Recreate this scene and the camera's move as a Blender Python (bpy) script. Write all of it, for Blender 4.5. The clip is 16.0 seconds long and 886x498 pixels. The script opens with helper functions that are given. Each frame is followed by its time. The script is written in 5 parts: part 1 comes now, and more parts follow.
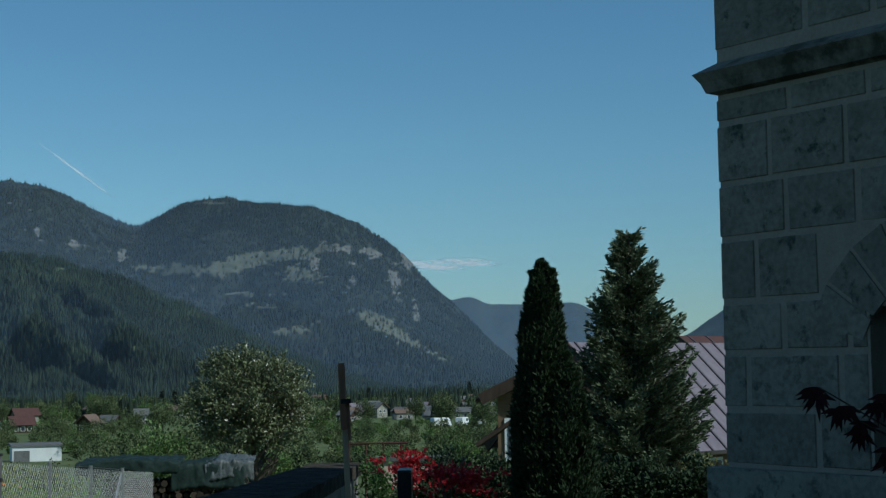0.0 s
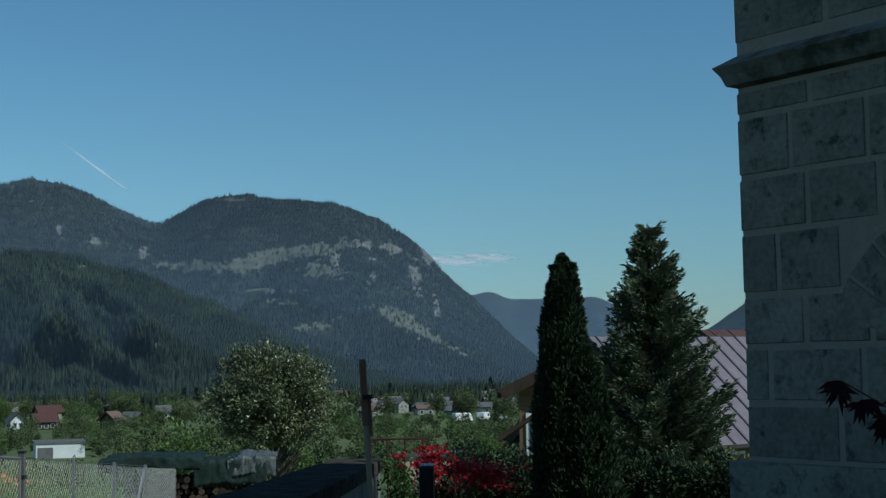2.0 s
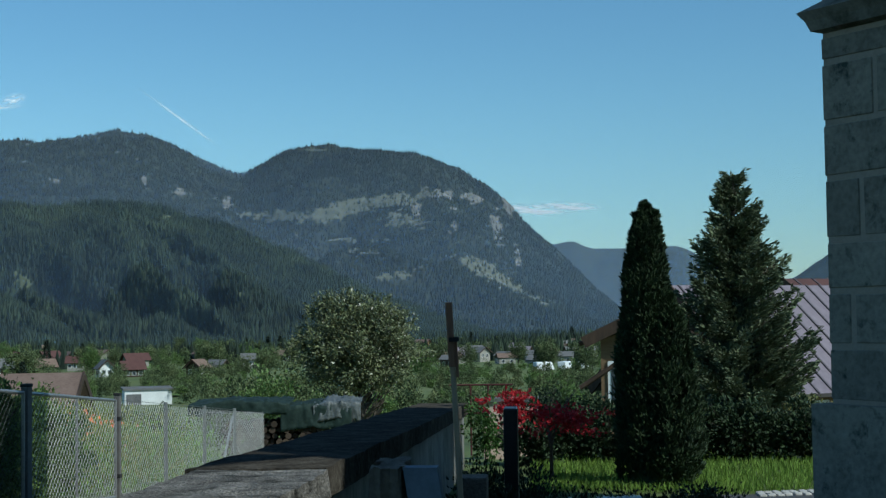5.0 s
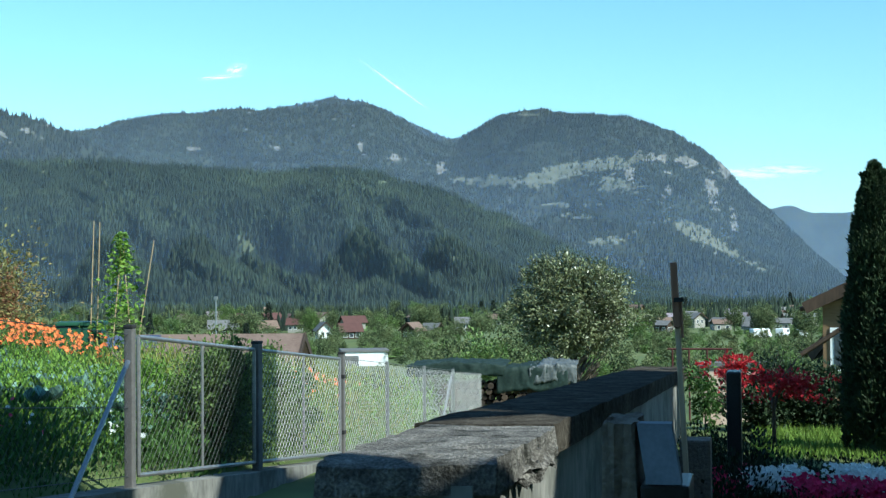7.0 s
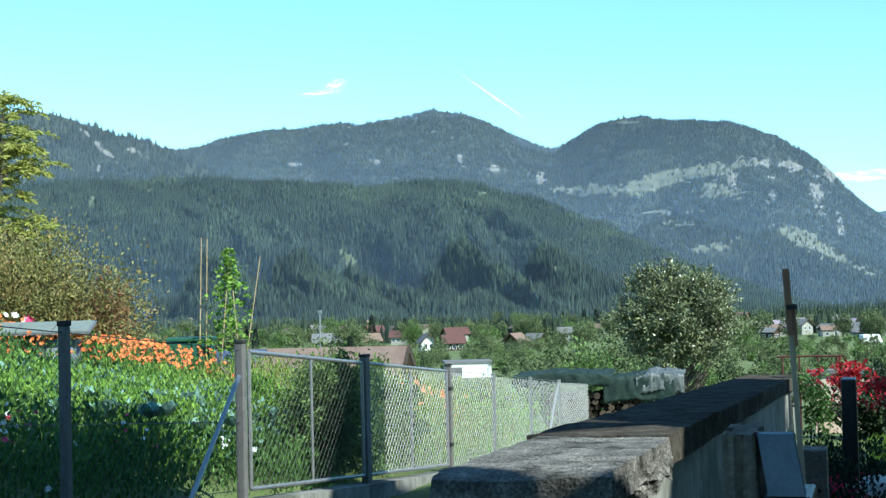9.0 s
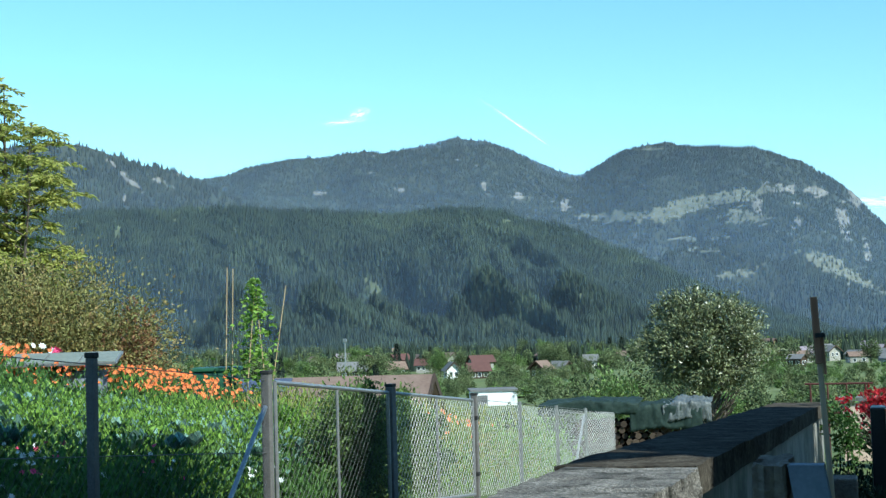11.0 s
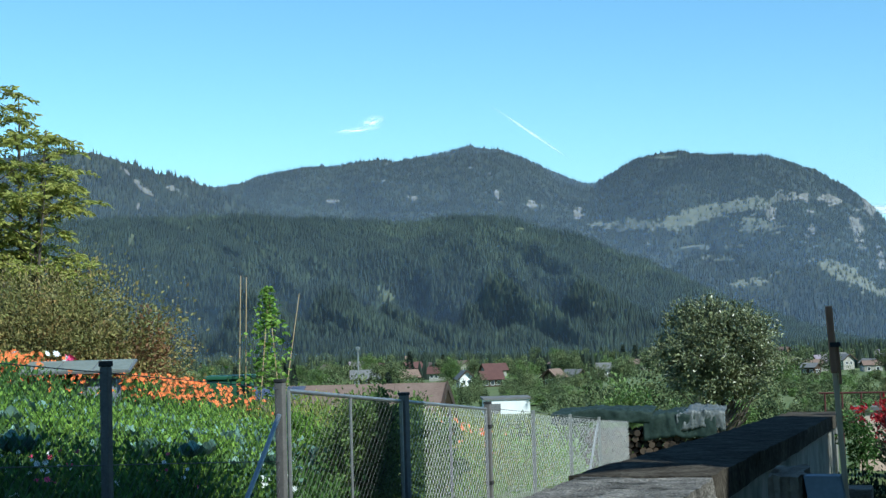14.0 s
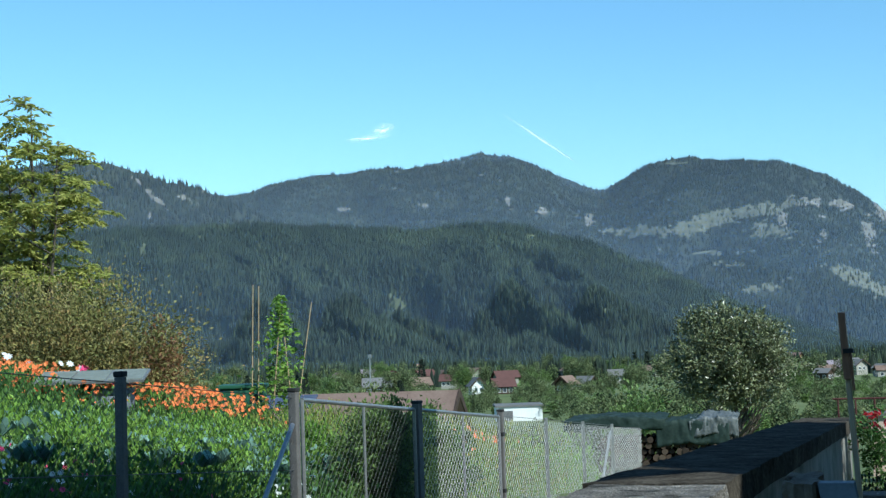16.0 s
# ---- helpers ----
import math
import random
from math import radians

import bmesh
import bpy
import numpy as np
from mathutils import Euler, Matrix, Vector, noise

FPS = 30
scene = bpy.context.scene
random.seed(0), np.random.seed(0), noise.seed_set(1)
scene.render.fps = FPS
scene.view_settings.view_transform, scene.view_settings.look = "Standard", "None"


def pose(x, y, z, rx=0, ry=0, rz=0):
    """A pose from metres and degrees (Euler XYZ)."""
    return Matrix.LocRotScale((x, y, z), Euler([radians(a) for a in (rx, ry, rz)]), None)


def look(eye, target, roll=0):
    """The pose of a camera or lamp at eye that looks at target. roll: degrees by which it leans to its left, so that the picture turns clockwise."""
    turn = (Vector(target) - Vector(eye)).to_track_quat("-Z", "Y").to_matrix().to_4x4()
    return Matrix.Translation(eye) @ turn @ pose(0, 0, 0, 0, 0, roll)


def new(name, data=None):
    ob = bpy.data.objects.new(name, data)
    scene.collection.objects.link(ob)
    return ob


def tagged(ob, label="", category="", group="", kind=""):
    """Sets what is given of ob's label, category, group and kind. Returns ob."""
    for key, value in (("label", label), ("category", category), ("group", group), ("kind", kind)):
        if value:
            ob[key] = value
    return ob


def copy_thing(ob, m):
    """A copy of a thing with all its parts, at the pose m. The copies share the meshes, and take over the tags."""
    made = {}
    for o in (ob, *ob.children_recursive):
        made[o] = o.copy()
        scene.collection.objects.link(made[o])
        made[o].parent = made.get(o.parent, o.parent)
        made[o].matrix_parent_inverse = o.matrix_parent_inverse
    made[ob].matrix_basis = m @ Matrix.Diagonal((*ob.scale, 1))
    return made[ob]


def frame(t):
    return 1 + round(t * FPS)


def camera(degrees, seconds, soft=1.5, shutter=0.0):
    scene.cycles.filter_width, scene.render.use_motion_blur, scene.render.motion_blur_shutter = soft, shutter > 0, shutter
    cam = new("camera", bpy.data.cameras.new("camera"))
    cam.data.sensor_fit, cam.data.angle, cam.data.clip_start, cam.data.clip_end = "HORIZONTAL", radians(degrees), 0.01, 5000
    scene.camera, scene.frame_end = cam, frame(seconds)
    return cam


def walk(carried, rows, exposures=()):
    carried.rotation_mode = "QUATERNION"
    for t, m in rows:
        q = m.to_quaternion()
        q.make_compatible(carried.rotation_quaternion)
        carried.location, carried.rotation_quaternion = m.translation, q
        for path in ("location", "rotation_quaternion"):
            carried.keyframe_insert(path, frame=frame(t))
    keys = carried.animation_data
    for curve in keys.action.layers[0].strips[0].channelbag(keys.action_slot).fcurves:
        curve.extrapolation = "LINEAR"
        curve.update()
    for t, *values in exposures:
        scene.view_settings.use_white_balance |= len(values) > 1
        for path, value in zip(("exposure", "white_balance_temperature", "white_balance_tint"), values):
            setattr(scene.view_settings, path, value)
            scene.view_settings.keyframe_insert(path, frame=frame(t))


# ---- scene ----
cam = camera(34.83, 16.0, soft=1.4)
EYE = 1.6
# seconds, place of the eye in metres, yaw, pitch and roll in degrees
ROWS = [
    (0.0, -0.0000, 0.0002, -0.0000, -0.000, 5.000, 0.667),
    (0.5, -0.0006, -0.0039, 0.0010, 0.234, 4.941, 0.751),
    (1.0, 0.0013, 0.0007, 0.0030, 0.477, 4.934, 0.807),
    (1.5, 0.0010, 0.0005, 0.0032, 0.549, 4.896, 0.839),
    (2.0, -0.0002, -0.0013, 0.0018, 0.852, 4.818, 0.963),
    (2.5, -0.0050, -0.0121, 0.0017, 1.050, 4.801, 0.889),
    (3.0, -0.0036, -0.0061, 0.0009, 1.178, 4.854, 0.853),
    (5.5, -0.0313, -0.1701, -0.0416, 6.111, 2.237, 1.024),
    (6.0, -0.0493, -0.1659, -0.0490, 8.612, 1.873, 1.152),
    (6.5, -0.0646, -0.1670, -0.0552, 10.866, 1.654, 0.703),
    (7.0, -0.0772, -0.1679, -0.0604, 12.738, 1.493, 0.506),
    (7.5, -0.0963, -0.1734, -0.0625, 14.820, 1.256, 0.978),
    (8.0, -0.1068, -0.1503, -0.0629, 16.266, 1.411, 1.385),
    (8.5, -0.1079, -0.1545, -0.0577, 16.497, 1.768, 1.377),
    (9.0, -0.1136, -0.1563, -0.0566, 16.868, 2.008, 1.432),
    (9.5, -0.1165, -0.1617, -0.0517, 17.312, 2.407, 1.425),
    (10.0, -0.1179, -0.1580, -0.0486, 17.632, 2.809, 1.592),
    (12.5, -0.1229, -0.1613, -0.0430, 18.187, 3.251, 1.645),
    (13.0, -0.1244, -0.1694, -0.0439, 18.358, 3.255, 1.672),
    (13.5, -0.1247, -0.1644, -0.0430, 18.288, 3.391, 1.651),
    (14.0, -0.1261, -0.1542, -0.0403, 18.403, 3.506, 1.636),
    (14.5, -0.1254, -0.1756, -0.0403, 18.713, 3.503, 1.748),
    (15.0, -0.1265, -0.1775, -0.0356, 18.664, 3.656, 1.762),
    (15.5, -0.1255, -0.1816, -0.0381, 18.699, 3.726, 1.838),
    (16.0, -0.1249, -0.1774, -0.0349, 18.879, 3.823, 1.956),
]
EXPOSURES = [(0.0, -0.72, 5700, -4), (3.2, -0.72, 5700, -4), (5.5, -0.1, 5750, -4), (7.0, 0.68, 5800, -6), (8.0, 1.12, 5800, -6), (9.0, 1.02, 5800, -6),
             (10.2, 0.88, 5800, -6), (12.5, 0.55, 5750, -4), (16.0, 0.4, 5700, -3)]
walk(cam, [(t, pose(x, y, EYE + z, 90 + pitch, roll, yaw)) for t, x, y, z, yaw, pitch, roll in ROWS], EXPOSURES)

# ---- light: clear late-summer morning, sun high to the side and a little behind ----
SUN_DIR = Vector((0.862, -0.507, 0.0)).normalized()
SUN_ELEV = radians(40)
world = bpy.data.worlds.new("sky")
scene.world = world
world.use_nodes = True
wn = world.node_tree.nodes
sky = wn.new("ShaderNodeTexSky")
sky.sky_type = "NISHITA"
sky.sun_disc = False
sky.sun_elevation = SUN_ELEV
sky.sun_rotation = math.atan2(SUN_DIR.x, SUN_DIR.y)
sky.altitude = 600
sky.air_density, sky.dust_density, sky.ozone_density = 1.3, 0.1, 3.0
wn["Background"].inputs["Strength"].default_value = 0.11
# mountain air: a slightly purer blue than the model's
tint = wn.new("ShaderNodeMix")
tint.data_type, tint.blend_type = "RGBA", "MULTIPLY"
tint.inputs["Factor"].default_value = 1.0
tint.inputs["B"].default_value = (0.77, 0.98, 1.09, 1)
world.node_tree.links.new(sky.outputs["Color"], tint.inputs["A"])
world.node_tree.links.new(tint.outputs["Result"], wn["Background"].inputs["Color"])
sun = new("sun", bpy.data.lights.new("sun", "SUN"))
sun.data.energy, sun.data.angle, sun.data.color = 4.8, radians(0.53), (1.0, 0.94, 0.86)
sun.matrix_world = look(Vector((SUN_DIR.x * math.cos(SUN_ELEV), SUN_DIR.y * math.cos(SUN_ELEV), math.sin(SUN_ELEV))) * 60, (0, 0, 0))

# ---- materials ----
def material(name, colours, scale=8.0, rough=0.8, bump=0.3, metal=0.0, fine=6.0, vary="", amount=0.25, spec=0.3,
             stain=None, stain_scale=1.2, stain_at=0.55, stretch=(1, 1, 1), translucent=0.0, bump_dist=0.01):
    """A surface with grain at two scales; vary: 'object' or 'island' for differences from piece to piece."""
    m = bpy.data.materials.new(name)
    m.use_nodes = True
    n, l = m.node_tree.nodes, m.node_tree.links
    b = n["Principled BSDF"]
    b.inputs["Roughness"].default_value = rough
    b.inputs["Metallic"].default_value = metal
    b.inputs["Specular IOR Level"].default_value = spec
    co = n.new("ShaderNodeTexCoord")
    mp = n.new("ShaderNodeMapping")
    mp.inputs["Scale"].default_value = stretch
    l.new(co.outputs["Object"], mp.inputs["Vector"])
    big = n.new("ShaderNodeTexNoise")
    big.inputs["Scale"].default_value, big.inputs["Detail"].default_value = scale, 6
    small = n.new("ShaderNodeTexNoise")
    small.inputs["Scale"].default_value, small.inputs["Detail"].default_value = scale * fine, 4
    l.new(mp.outputs["Vector"], big.inputs["Vector"])
    l.new(mp.outputs["Vector"], small.inputs["Vector"])
    add = n.new("ShaderNodeMath")
    add.operation = "MULTIPLY_ADD"
    l.new(small.outputs["Fac"], add.inputs[0])
    add.inputs[1].default_value = 0.5
    half = n.new("ShaderNodeMath")
    half.operation = "MULTIPLY"
    half.inputs[1].default_value = 0.5
    l.new(big.outputs["Fac"], half.inputs[0])
    l.new(half.outputs[0], add.inputs[2])
    ramp = n.new("ShaderNodeValToRGB")
    e = ramp.color_ramp.elements
    e[0].position, e[1].position = 0.33, 0.67
    while len(e) < len(colours):
        e.new(0.5)
    for i, c in enumerate(colours):
        e[i].position = 0.33 + 0.34 * i / (len(colours) - 1)
        e[i].color = (*c, 1)
    l.new(add.outputs[0], ramp.inputs["Fac"])
    out = ramp.outputs["Color"]
    if stain:
        sn = n.new("ShaderNodeTexNoise")
        sn.inputs["Scale"].default_value, sn.inputs["Detail"].default_value, sn.inputs["Roughness"].default_value = stain_scale, 8, 0.65
        l.new(co.outputs["Object"], sn.inputs["Vector"])
        sr = n.new("ShaderNodeValToRGB")
        sr.color_ramp.elements[0].position, sr.color_ramp.elements[1].position = stain_at - 0.04, stain_at + 0.08
        l.new(sn.outputs["Fac"], sr.inputs["Fac"])
        mx = n.new("ShaderNodeMix")
        mx.data_type = "RGBA"
        l.new(sr.outputs["Color"], mx.inputs["Factor"])
        l.new(out, mx.inputs["A"])
        mx.inputs["B"].default_value = (*stain, 1)
        out = mx.outputs["Result"]
    if vary:
        if vary == "object":
            rnd = n.new("ShaderNodeObjectInfo").outputs["Random"]
        else:
            rnd = n.new("ShaderNodeNewGeometry").outputs["Random Per Island"]
        mr = n.new("ShaderNodeMapRange")
        mr.inputs["To Min"].default_value, mr.inputs["To Max"].default_value = 1 - amount, 1 + amount
        l.new(rnd, mr.inputs["Value"])
        hs = n.new("ShaderNodeHueSaturation")
        l.new(mr.outputs["Result"], hs.inputs["Value"])
        l.new(out, hs.inputs["Color"])
        out = hs.outputs["Color"]
    l.new(out, b.inputs["Base Color"])
    if bump:
        bn = n.new("ShaderNodeBump")
        bn.inputs["Strength"].default_value, bn.inputs["Distance"].default_value = bump, bump_dist
        l.new(add.outputs[0], bn.inputs["Height"])
        l.new(bn.outputs["Normal"], b.inputs["Normal"])
    if translucent:
        tr = n.new("ShaderNodeBsdfTranslucent")
        l.new(out, tr.inputs["Color"])
        ms = n.new("ShaderNodeMixShader")
        ms.inputs["Fac"].default_value = translucent
        l.new(b.outputs[0], ms.inputs[1])
        l.new(tr.outputs[0], ms.inputs[2])
        l.new(ms.outputs[0], n["Material Output"].inputs["Surface"])
    return m


ASHLAR = material("ashlar", [(0.15, 0.138, 0.113), (0.235, 0.216, 0.177), (0.3, 0.272, 0.22)], 5, 0.92, 0.8, vary="object", amount=0.12, spec=0.1,
                  stain=(0.06, 0.07, 0.06), stain_scale=9, stain_at=0.6, bump_dist=0.014)
MORTAR = material("mortar", [(0.29, 0.248, 0.2), (0.37, 0.32, 0.262)], 9, 0.95, 0.5, spec=0.1)
CORNICE = material("cornice_stone", [(0.16, 0.15, 0.13), (0.27, 0.25, 0.21)], 6, 0.9, 0.5, stain=(0.07, 0.07, 0.05), stain_scale=3)
CONCRETE = material("concrete", [(0.11, 0.105, 0.095), (0.2, 0.195, 0.175), (0.28, 0.265, 0.24)], 3, 0.92, 0.5, stain=(0.1, 0.1, 0.08), stain_scale=1.6, stretch=(1, 1, 0.4))
COPING = material("weathered_coping", [(0.05, 0.047, 0.043), (0.15, 0.14, 0.128), (0.34, 0.32, 0.29)], 14, 0.95, 1.0, spec=0.1, stain=(0.035, 0.034, 0.03), stain_scale=7, bump_dist=0.03)
DARKCOPING = material("dark_coping", [(0.028, 0.024, 0.02), (0.06, 0.053, 0.044), (0.11, 0.098, 0.082)], 6, 0.95, 0.9, stain=(0.07, 0.068, 0.062), stain_scale=6, stain_at=0.68, spec=0.0, bump_dist=0.03)
GALV = material("galvanised_steel", [(0.24, 0.24, 0.24), (0.36, 0.36, 0.355)], 20, 0.45, 0.1, metal=0.7)
POSTMAT = material("dull_brown_grey_post", [(0.1, 0.095, 0.09), (0.16, 0.152, 0.145)], 14, 0.7, 0.15, metal=0.1)
BLACKCAP = material("black_cap", [(0.02, 0.02, 0.02), (0.035, 0.035, 0.035)], 9)
# one netting in two colours: dark where it lies shaded, bright where sunlit
WIRE = material("wire", [(0.07, 0.072, 0.07), (0.12, 0.12, 0.115)], 20, 0.55, 0, metal=0.2)
SUNWIRE = material("sunlit_wire", [(0.48, 0.48, 0.46), (0.62, 0.62, 0.6)], 20, 0.45, 0, metal=0.1)
TIMBER = material("weathered_timber", [(0.36, 0.26, 0.16), (0.55, 0.42, 0.28)], 10, 0.8, 0.4, stretch=(1, 1, 0.1))
REDTIMBER = material("red_brown_board", [(0.2, 0.1, 0.06), (0.33, 0.17, 0.1)], 10, 0.8, 0.4, stretch=(1, 1, 0.1))
SOIL = material("ground_mixed", [(0.05, 0.07, 0.025), (0.1, 0.13, 0.04), (0.14, 0.15, 0.06)], 0.06, 0.95, 0.3, fine=12)
GRASS = material("grass", [(0.12, 0.2, 0.03), (0.22, 0.32, 0.06)], 3, 0.75, 0.0, vary="island", amount=0.4, translucent=0.35)
BARK = material("bark", [(0.05, 0.04, 0.03), (0.11, 0.09, 0.07)], 14, 0.95, 0.7, stretch=(1, 1, 0.3))
FOREST = material("conifer_forest", [(0.011, 0.019, 0.014), (0.021, 0.033, 0.021), (0.042, 0.058, 0.032)], 0.012, 0.9, 0, vary="island", amount=0.32, fine=3)
FARFOREST = material("far_conifer_forest", [(0.014, 0.02, 0.017), (0.022, 0.03, 0.022), (0.032, 0.042, 0.027)], 0.004, 0.9, 0, vary="island", amount=0.35, fine=3)
BROAD = material("broadleaf_far", [(0.035, 0.055, 0.022), (0.08, 0.105, 0.042), (0.16, 0.175, 0.075)], 0.11, 0.85, 0, vary="island", amount=0.45)
APPLELEAF = material("apple_leaf", [(0.06, 0.075, 0.03), (0.2, 0.215, 0.11)], 3, 0.34, 0, vary="island", amount=0.55, translucent=0.15, spec=0.45)
THUJALEAF = material("thuja_spray", [(0.014, 0.026, 0.012), (0.04, 0.066, 0.024)], 3, 0.7, 0, vary="island", amount=0.4, translucent=0.1)
SPRUCELEAF = material("spruce_needle", [(0.05, 0.075, 0.04), (0.16, 0.185, 0.1)], 3, 0.6, 0, vary="island", amount=0.4, translucent=0.1)
REDLEAF = material("red_maple_leaf", [(0.26, 0.012, 0.02), (0.55, 0.035, 0.045)], 4, 0.5, 0, vary="island", amount=0.4, translucent=0.4)
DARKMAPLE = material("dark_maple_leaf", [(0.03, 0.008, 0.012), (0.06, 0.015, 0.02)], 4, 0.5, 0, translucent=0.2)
BUSHLEAF = material("autumn_bush_leaf", [(0.1, 0.12, 0.035), (0.19, 0.18, 0.06), (0.27, 0.17, 0.07)], 2.0, 0.6, 0, vary="island", amount=0.5, translucent=0.25)
RUSTLEAF = material("rusty_leaf", [(0.15, 0.08, 0.04), (0.26, 0.14, 0.065)], 2.0, 0.6, 0, vary="island", amount=0.4, translucent=0.35)
YELLOWLEAF = material("yellowing_leaf", [(0.19, 0.24, 0.045), (0.4, 0.38, 0.1)], 1.5, 0.6, 0, vary="island", amount=0.4, translucent=0.45)
BRIGHTLEAF = material("fresh_green_leaf", [(0.11, 0.22, 0.03), (0.27, 0.4, 0.075)], 2, 0.6, 0, vary="island", amount=0.4, translucent=0.4)
MIDLEAF = material("green_leaf", [(0.045, 0.1, 0.026), (0.11, 0.2, 0.045)], 2, 0.6, 0, vary="island", amount=0.4, translucent=0.3)
CABBAGE = material("cabbage_leaf", [(0.1, 0.19, 0.15), (0.22, 0.33, 0.27)], 6, 0.55, 0.0, vary="island", amount=0.3, translucent=0.15)
HEDGELEAF = material("hedge_leaf", [(0.065, 0.11, 0.03), (0.17, 0.24, 0.07)], 4, 0.5, 0, vary="island", amount=0.45, translucent=0.3)
ORANGE = material("marigold_petal", [(0.72, 0.15, 0.04), (0.85, 0.3, 0.1)], 8, 0.6, 0, vary="island", amount=0.25, translucent=0.3)
CRIMSON = material("crimson_petal", [(0.42, 0.012, 0.07), (0.62, 0.03, 0.13)], 8, 0.6, 0, vary="island", amount=0.3, translucent=0.3)
PINK = material("pink_petal", [(0.55, 0.03, 0.12), (0.75, 0.1, 0.25)], 8, 0.6, 0, vary="island", amount=0.3, translucent=0.3)
WHITE = material("white_petal", [(0.65, 0.68, 0.66), (0.8, 0.82, 0.8)], 8, 0.6, 0, vary="island", amount=0.12, translucent=0.3)
GRANITE = material("polished_dark_granite", [(0.008, 0.008, 0.009), (0.022, 0.022, 0.022)], 60, 0.4, 0.05, spec=0.3)
GREYSTONE = material("smooth_grey_stone", [(0.15, 0.17, 0.2), (0.21, 0.23, 0.27)], 12, 0.8, 0.1)
ROUGHSTONE = material("rough_brown_stone", [(0.1, 0.08, 0.06), (0.22, 0.18, 0.14)], 8, 0.95, 0.9, bump_dist=0.03)
ASPHALT = material("asphalt", [(0.045, 0.045, 0.048), (0.075, 0.075, 0.078)], 12, 0.95, 0.3)
COBBLE = material("pale_cobble", [(0.3, 0.29, 0.27), (0.48, 0.46, 0.42)], 8, 0.85, 0.3, vary="object", amount=0.2)
PLASTER = material("beige_plaster", [(0.5, 0.36, 0.28), (0.62, 0.47, 0.38)], 3, 0.9, 0.2)
CREAM = material("cream_render", [(0.22, 0.21, 0.18), (0.34, 0.32, 0.28)], 1, 0.9, 0.1)
WHITEWALL = material("white_render", [(0.62, 0.62, 0.6), (0.75, 0.75, 0.73)], 1, 0.9, 0.1)
DARKWOOD = material("dark_timber_wall", [(0.03, 0.02, 0.014), (0.07, 0.045, 0.03)], 2, 0.85, 0.3, stretch=(1, 1, 0.2))
LIGHTWOOD = material("larch_boards", [(0.12, 0.075, 0.04), (0.2, 0.13, 0.07)], 4, 0.7, 0.3, stretch=(1, 0.15, 1))
REDROOF = material("red_tile_roof", [(0.07, 0.034, 0.03), (0.11, 0.052, 0.045)], 1, 0.85, 0.2)
GREYROOF = material("grey_tile_roof", [(0.1, 0.1, 0.1), (0.17, 0.165, 0.16)], 1, 0.85, 0.2)
BROWNROOF = material("brown_tile_roof", [(0.13, 0.085, 0.065), (0.2, 0.14, 0.11)], 1.5, 0.85, 0.3)
METALROOF = material("mauve_sheet_roof", [(0.17, 0.14, 0.16), (0.24, 0.2, 0.22)], 0.8, 0.5, 0.05, metal=0.1)
SEAM = material("roof_seam", [(0.06, 0.05, 0.055), (0.1, 0.085, 0.09)], 3, 0.6, 0)
GLASS = material("window_glass", [(0.03, 0.04, 0.05), (0.05, 0.06, 0.07)], 2, 0.1, 0, spec=0.6)
PANEL = material("solar_panel", [(0.05, 0.06, 0.09), (0.09, 0.1, 0.14)], 3, 0.2, 0, spec=0.6)
TARP = material("dark_green_tarpaulin", [(0.012, 0.022, 0.019), (0.03, 0.048, 0.04)], 4, 0.7, 0.4, spec=0.15)
CLEARTARP = material("grey_plastic_sheet", [(0.04, 0.05, 0.048), (0.16, 0.17, 0.17)], 5, 0.5, 0.4, spec=0.3)
# firewood brown, darkened to hold the shade under the tarpaulins
LOGEND = material("split_firewood", [(0.03, 0.022, 0.016), (0.075, 0.053, 0.036)], 9, 0.9, 0.5, vary="object", amount=0.5)
REDIRON = material("dark_red_iron", [(0.05, 0.014, 0.014), (0.09, 0.022, 0.02)], 8, 0.6, 0.1)
VANWHITE = material("white_car_paint", [(0.7, 0.7, 0.7), (0.78, 0.78, 0.78)], 1, 0.3, 0, spec=0.5)
BINGREEN = material("green_plastic", [(0.015, 0.07, 0.04), (0.03, 0.1, 0.06)], 5, 0.5, 0.1)
FRAMEGLASS = material("cold_frame_glass", [(0.13, 0.15, 0.13), (0.22, 0.24, 0.21)], 6, 0.55, 0, spec=0.25)
CANE = material("bamboo_cane", [(0.3, 0.22, 0.12), (0.45, 0.34, 0.2)], 8, 0.7, 0.1)
# leaf green with shade put into it, nearly black
SHADEDLEAF = material("shaded_leaf", [(0.006, 0.014, 0.006), (0.018, 0.036, 0.012)], 4, 0.7, 0, vary="island", amount=0.4)

# ---- mesh helpers ----
def part(name, bm, mat, parent=None, label="", smooth=False):
    me = bpy.data.meshes.new(name)
    bm.to_mesh(me)
    bm.free()
    me.materials.append(mat)
    if smooth:
        for p in me.polygons:
            p.use_smooth = True
    ob = new(name, me)
    if parent:
        ob.parent = parent
    if label:
        tagged(ob, label)
    return ob


def thing(name, place, label, category, group="", kind="", turn=0.0):
    ob = new(name)
    ob.matrix_world = pose(*place, 0, 0, turn)
    return tagged(ob, label, category, group, kind)


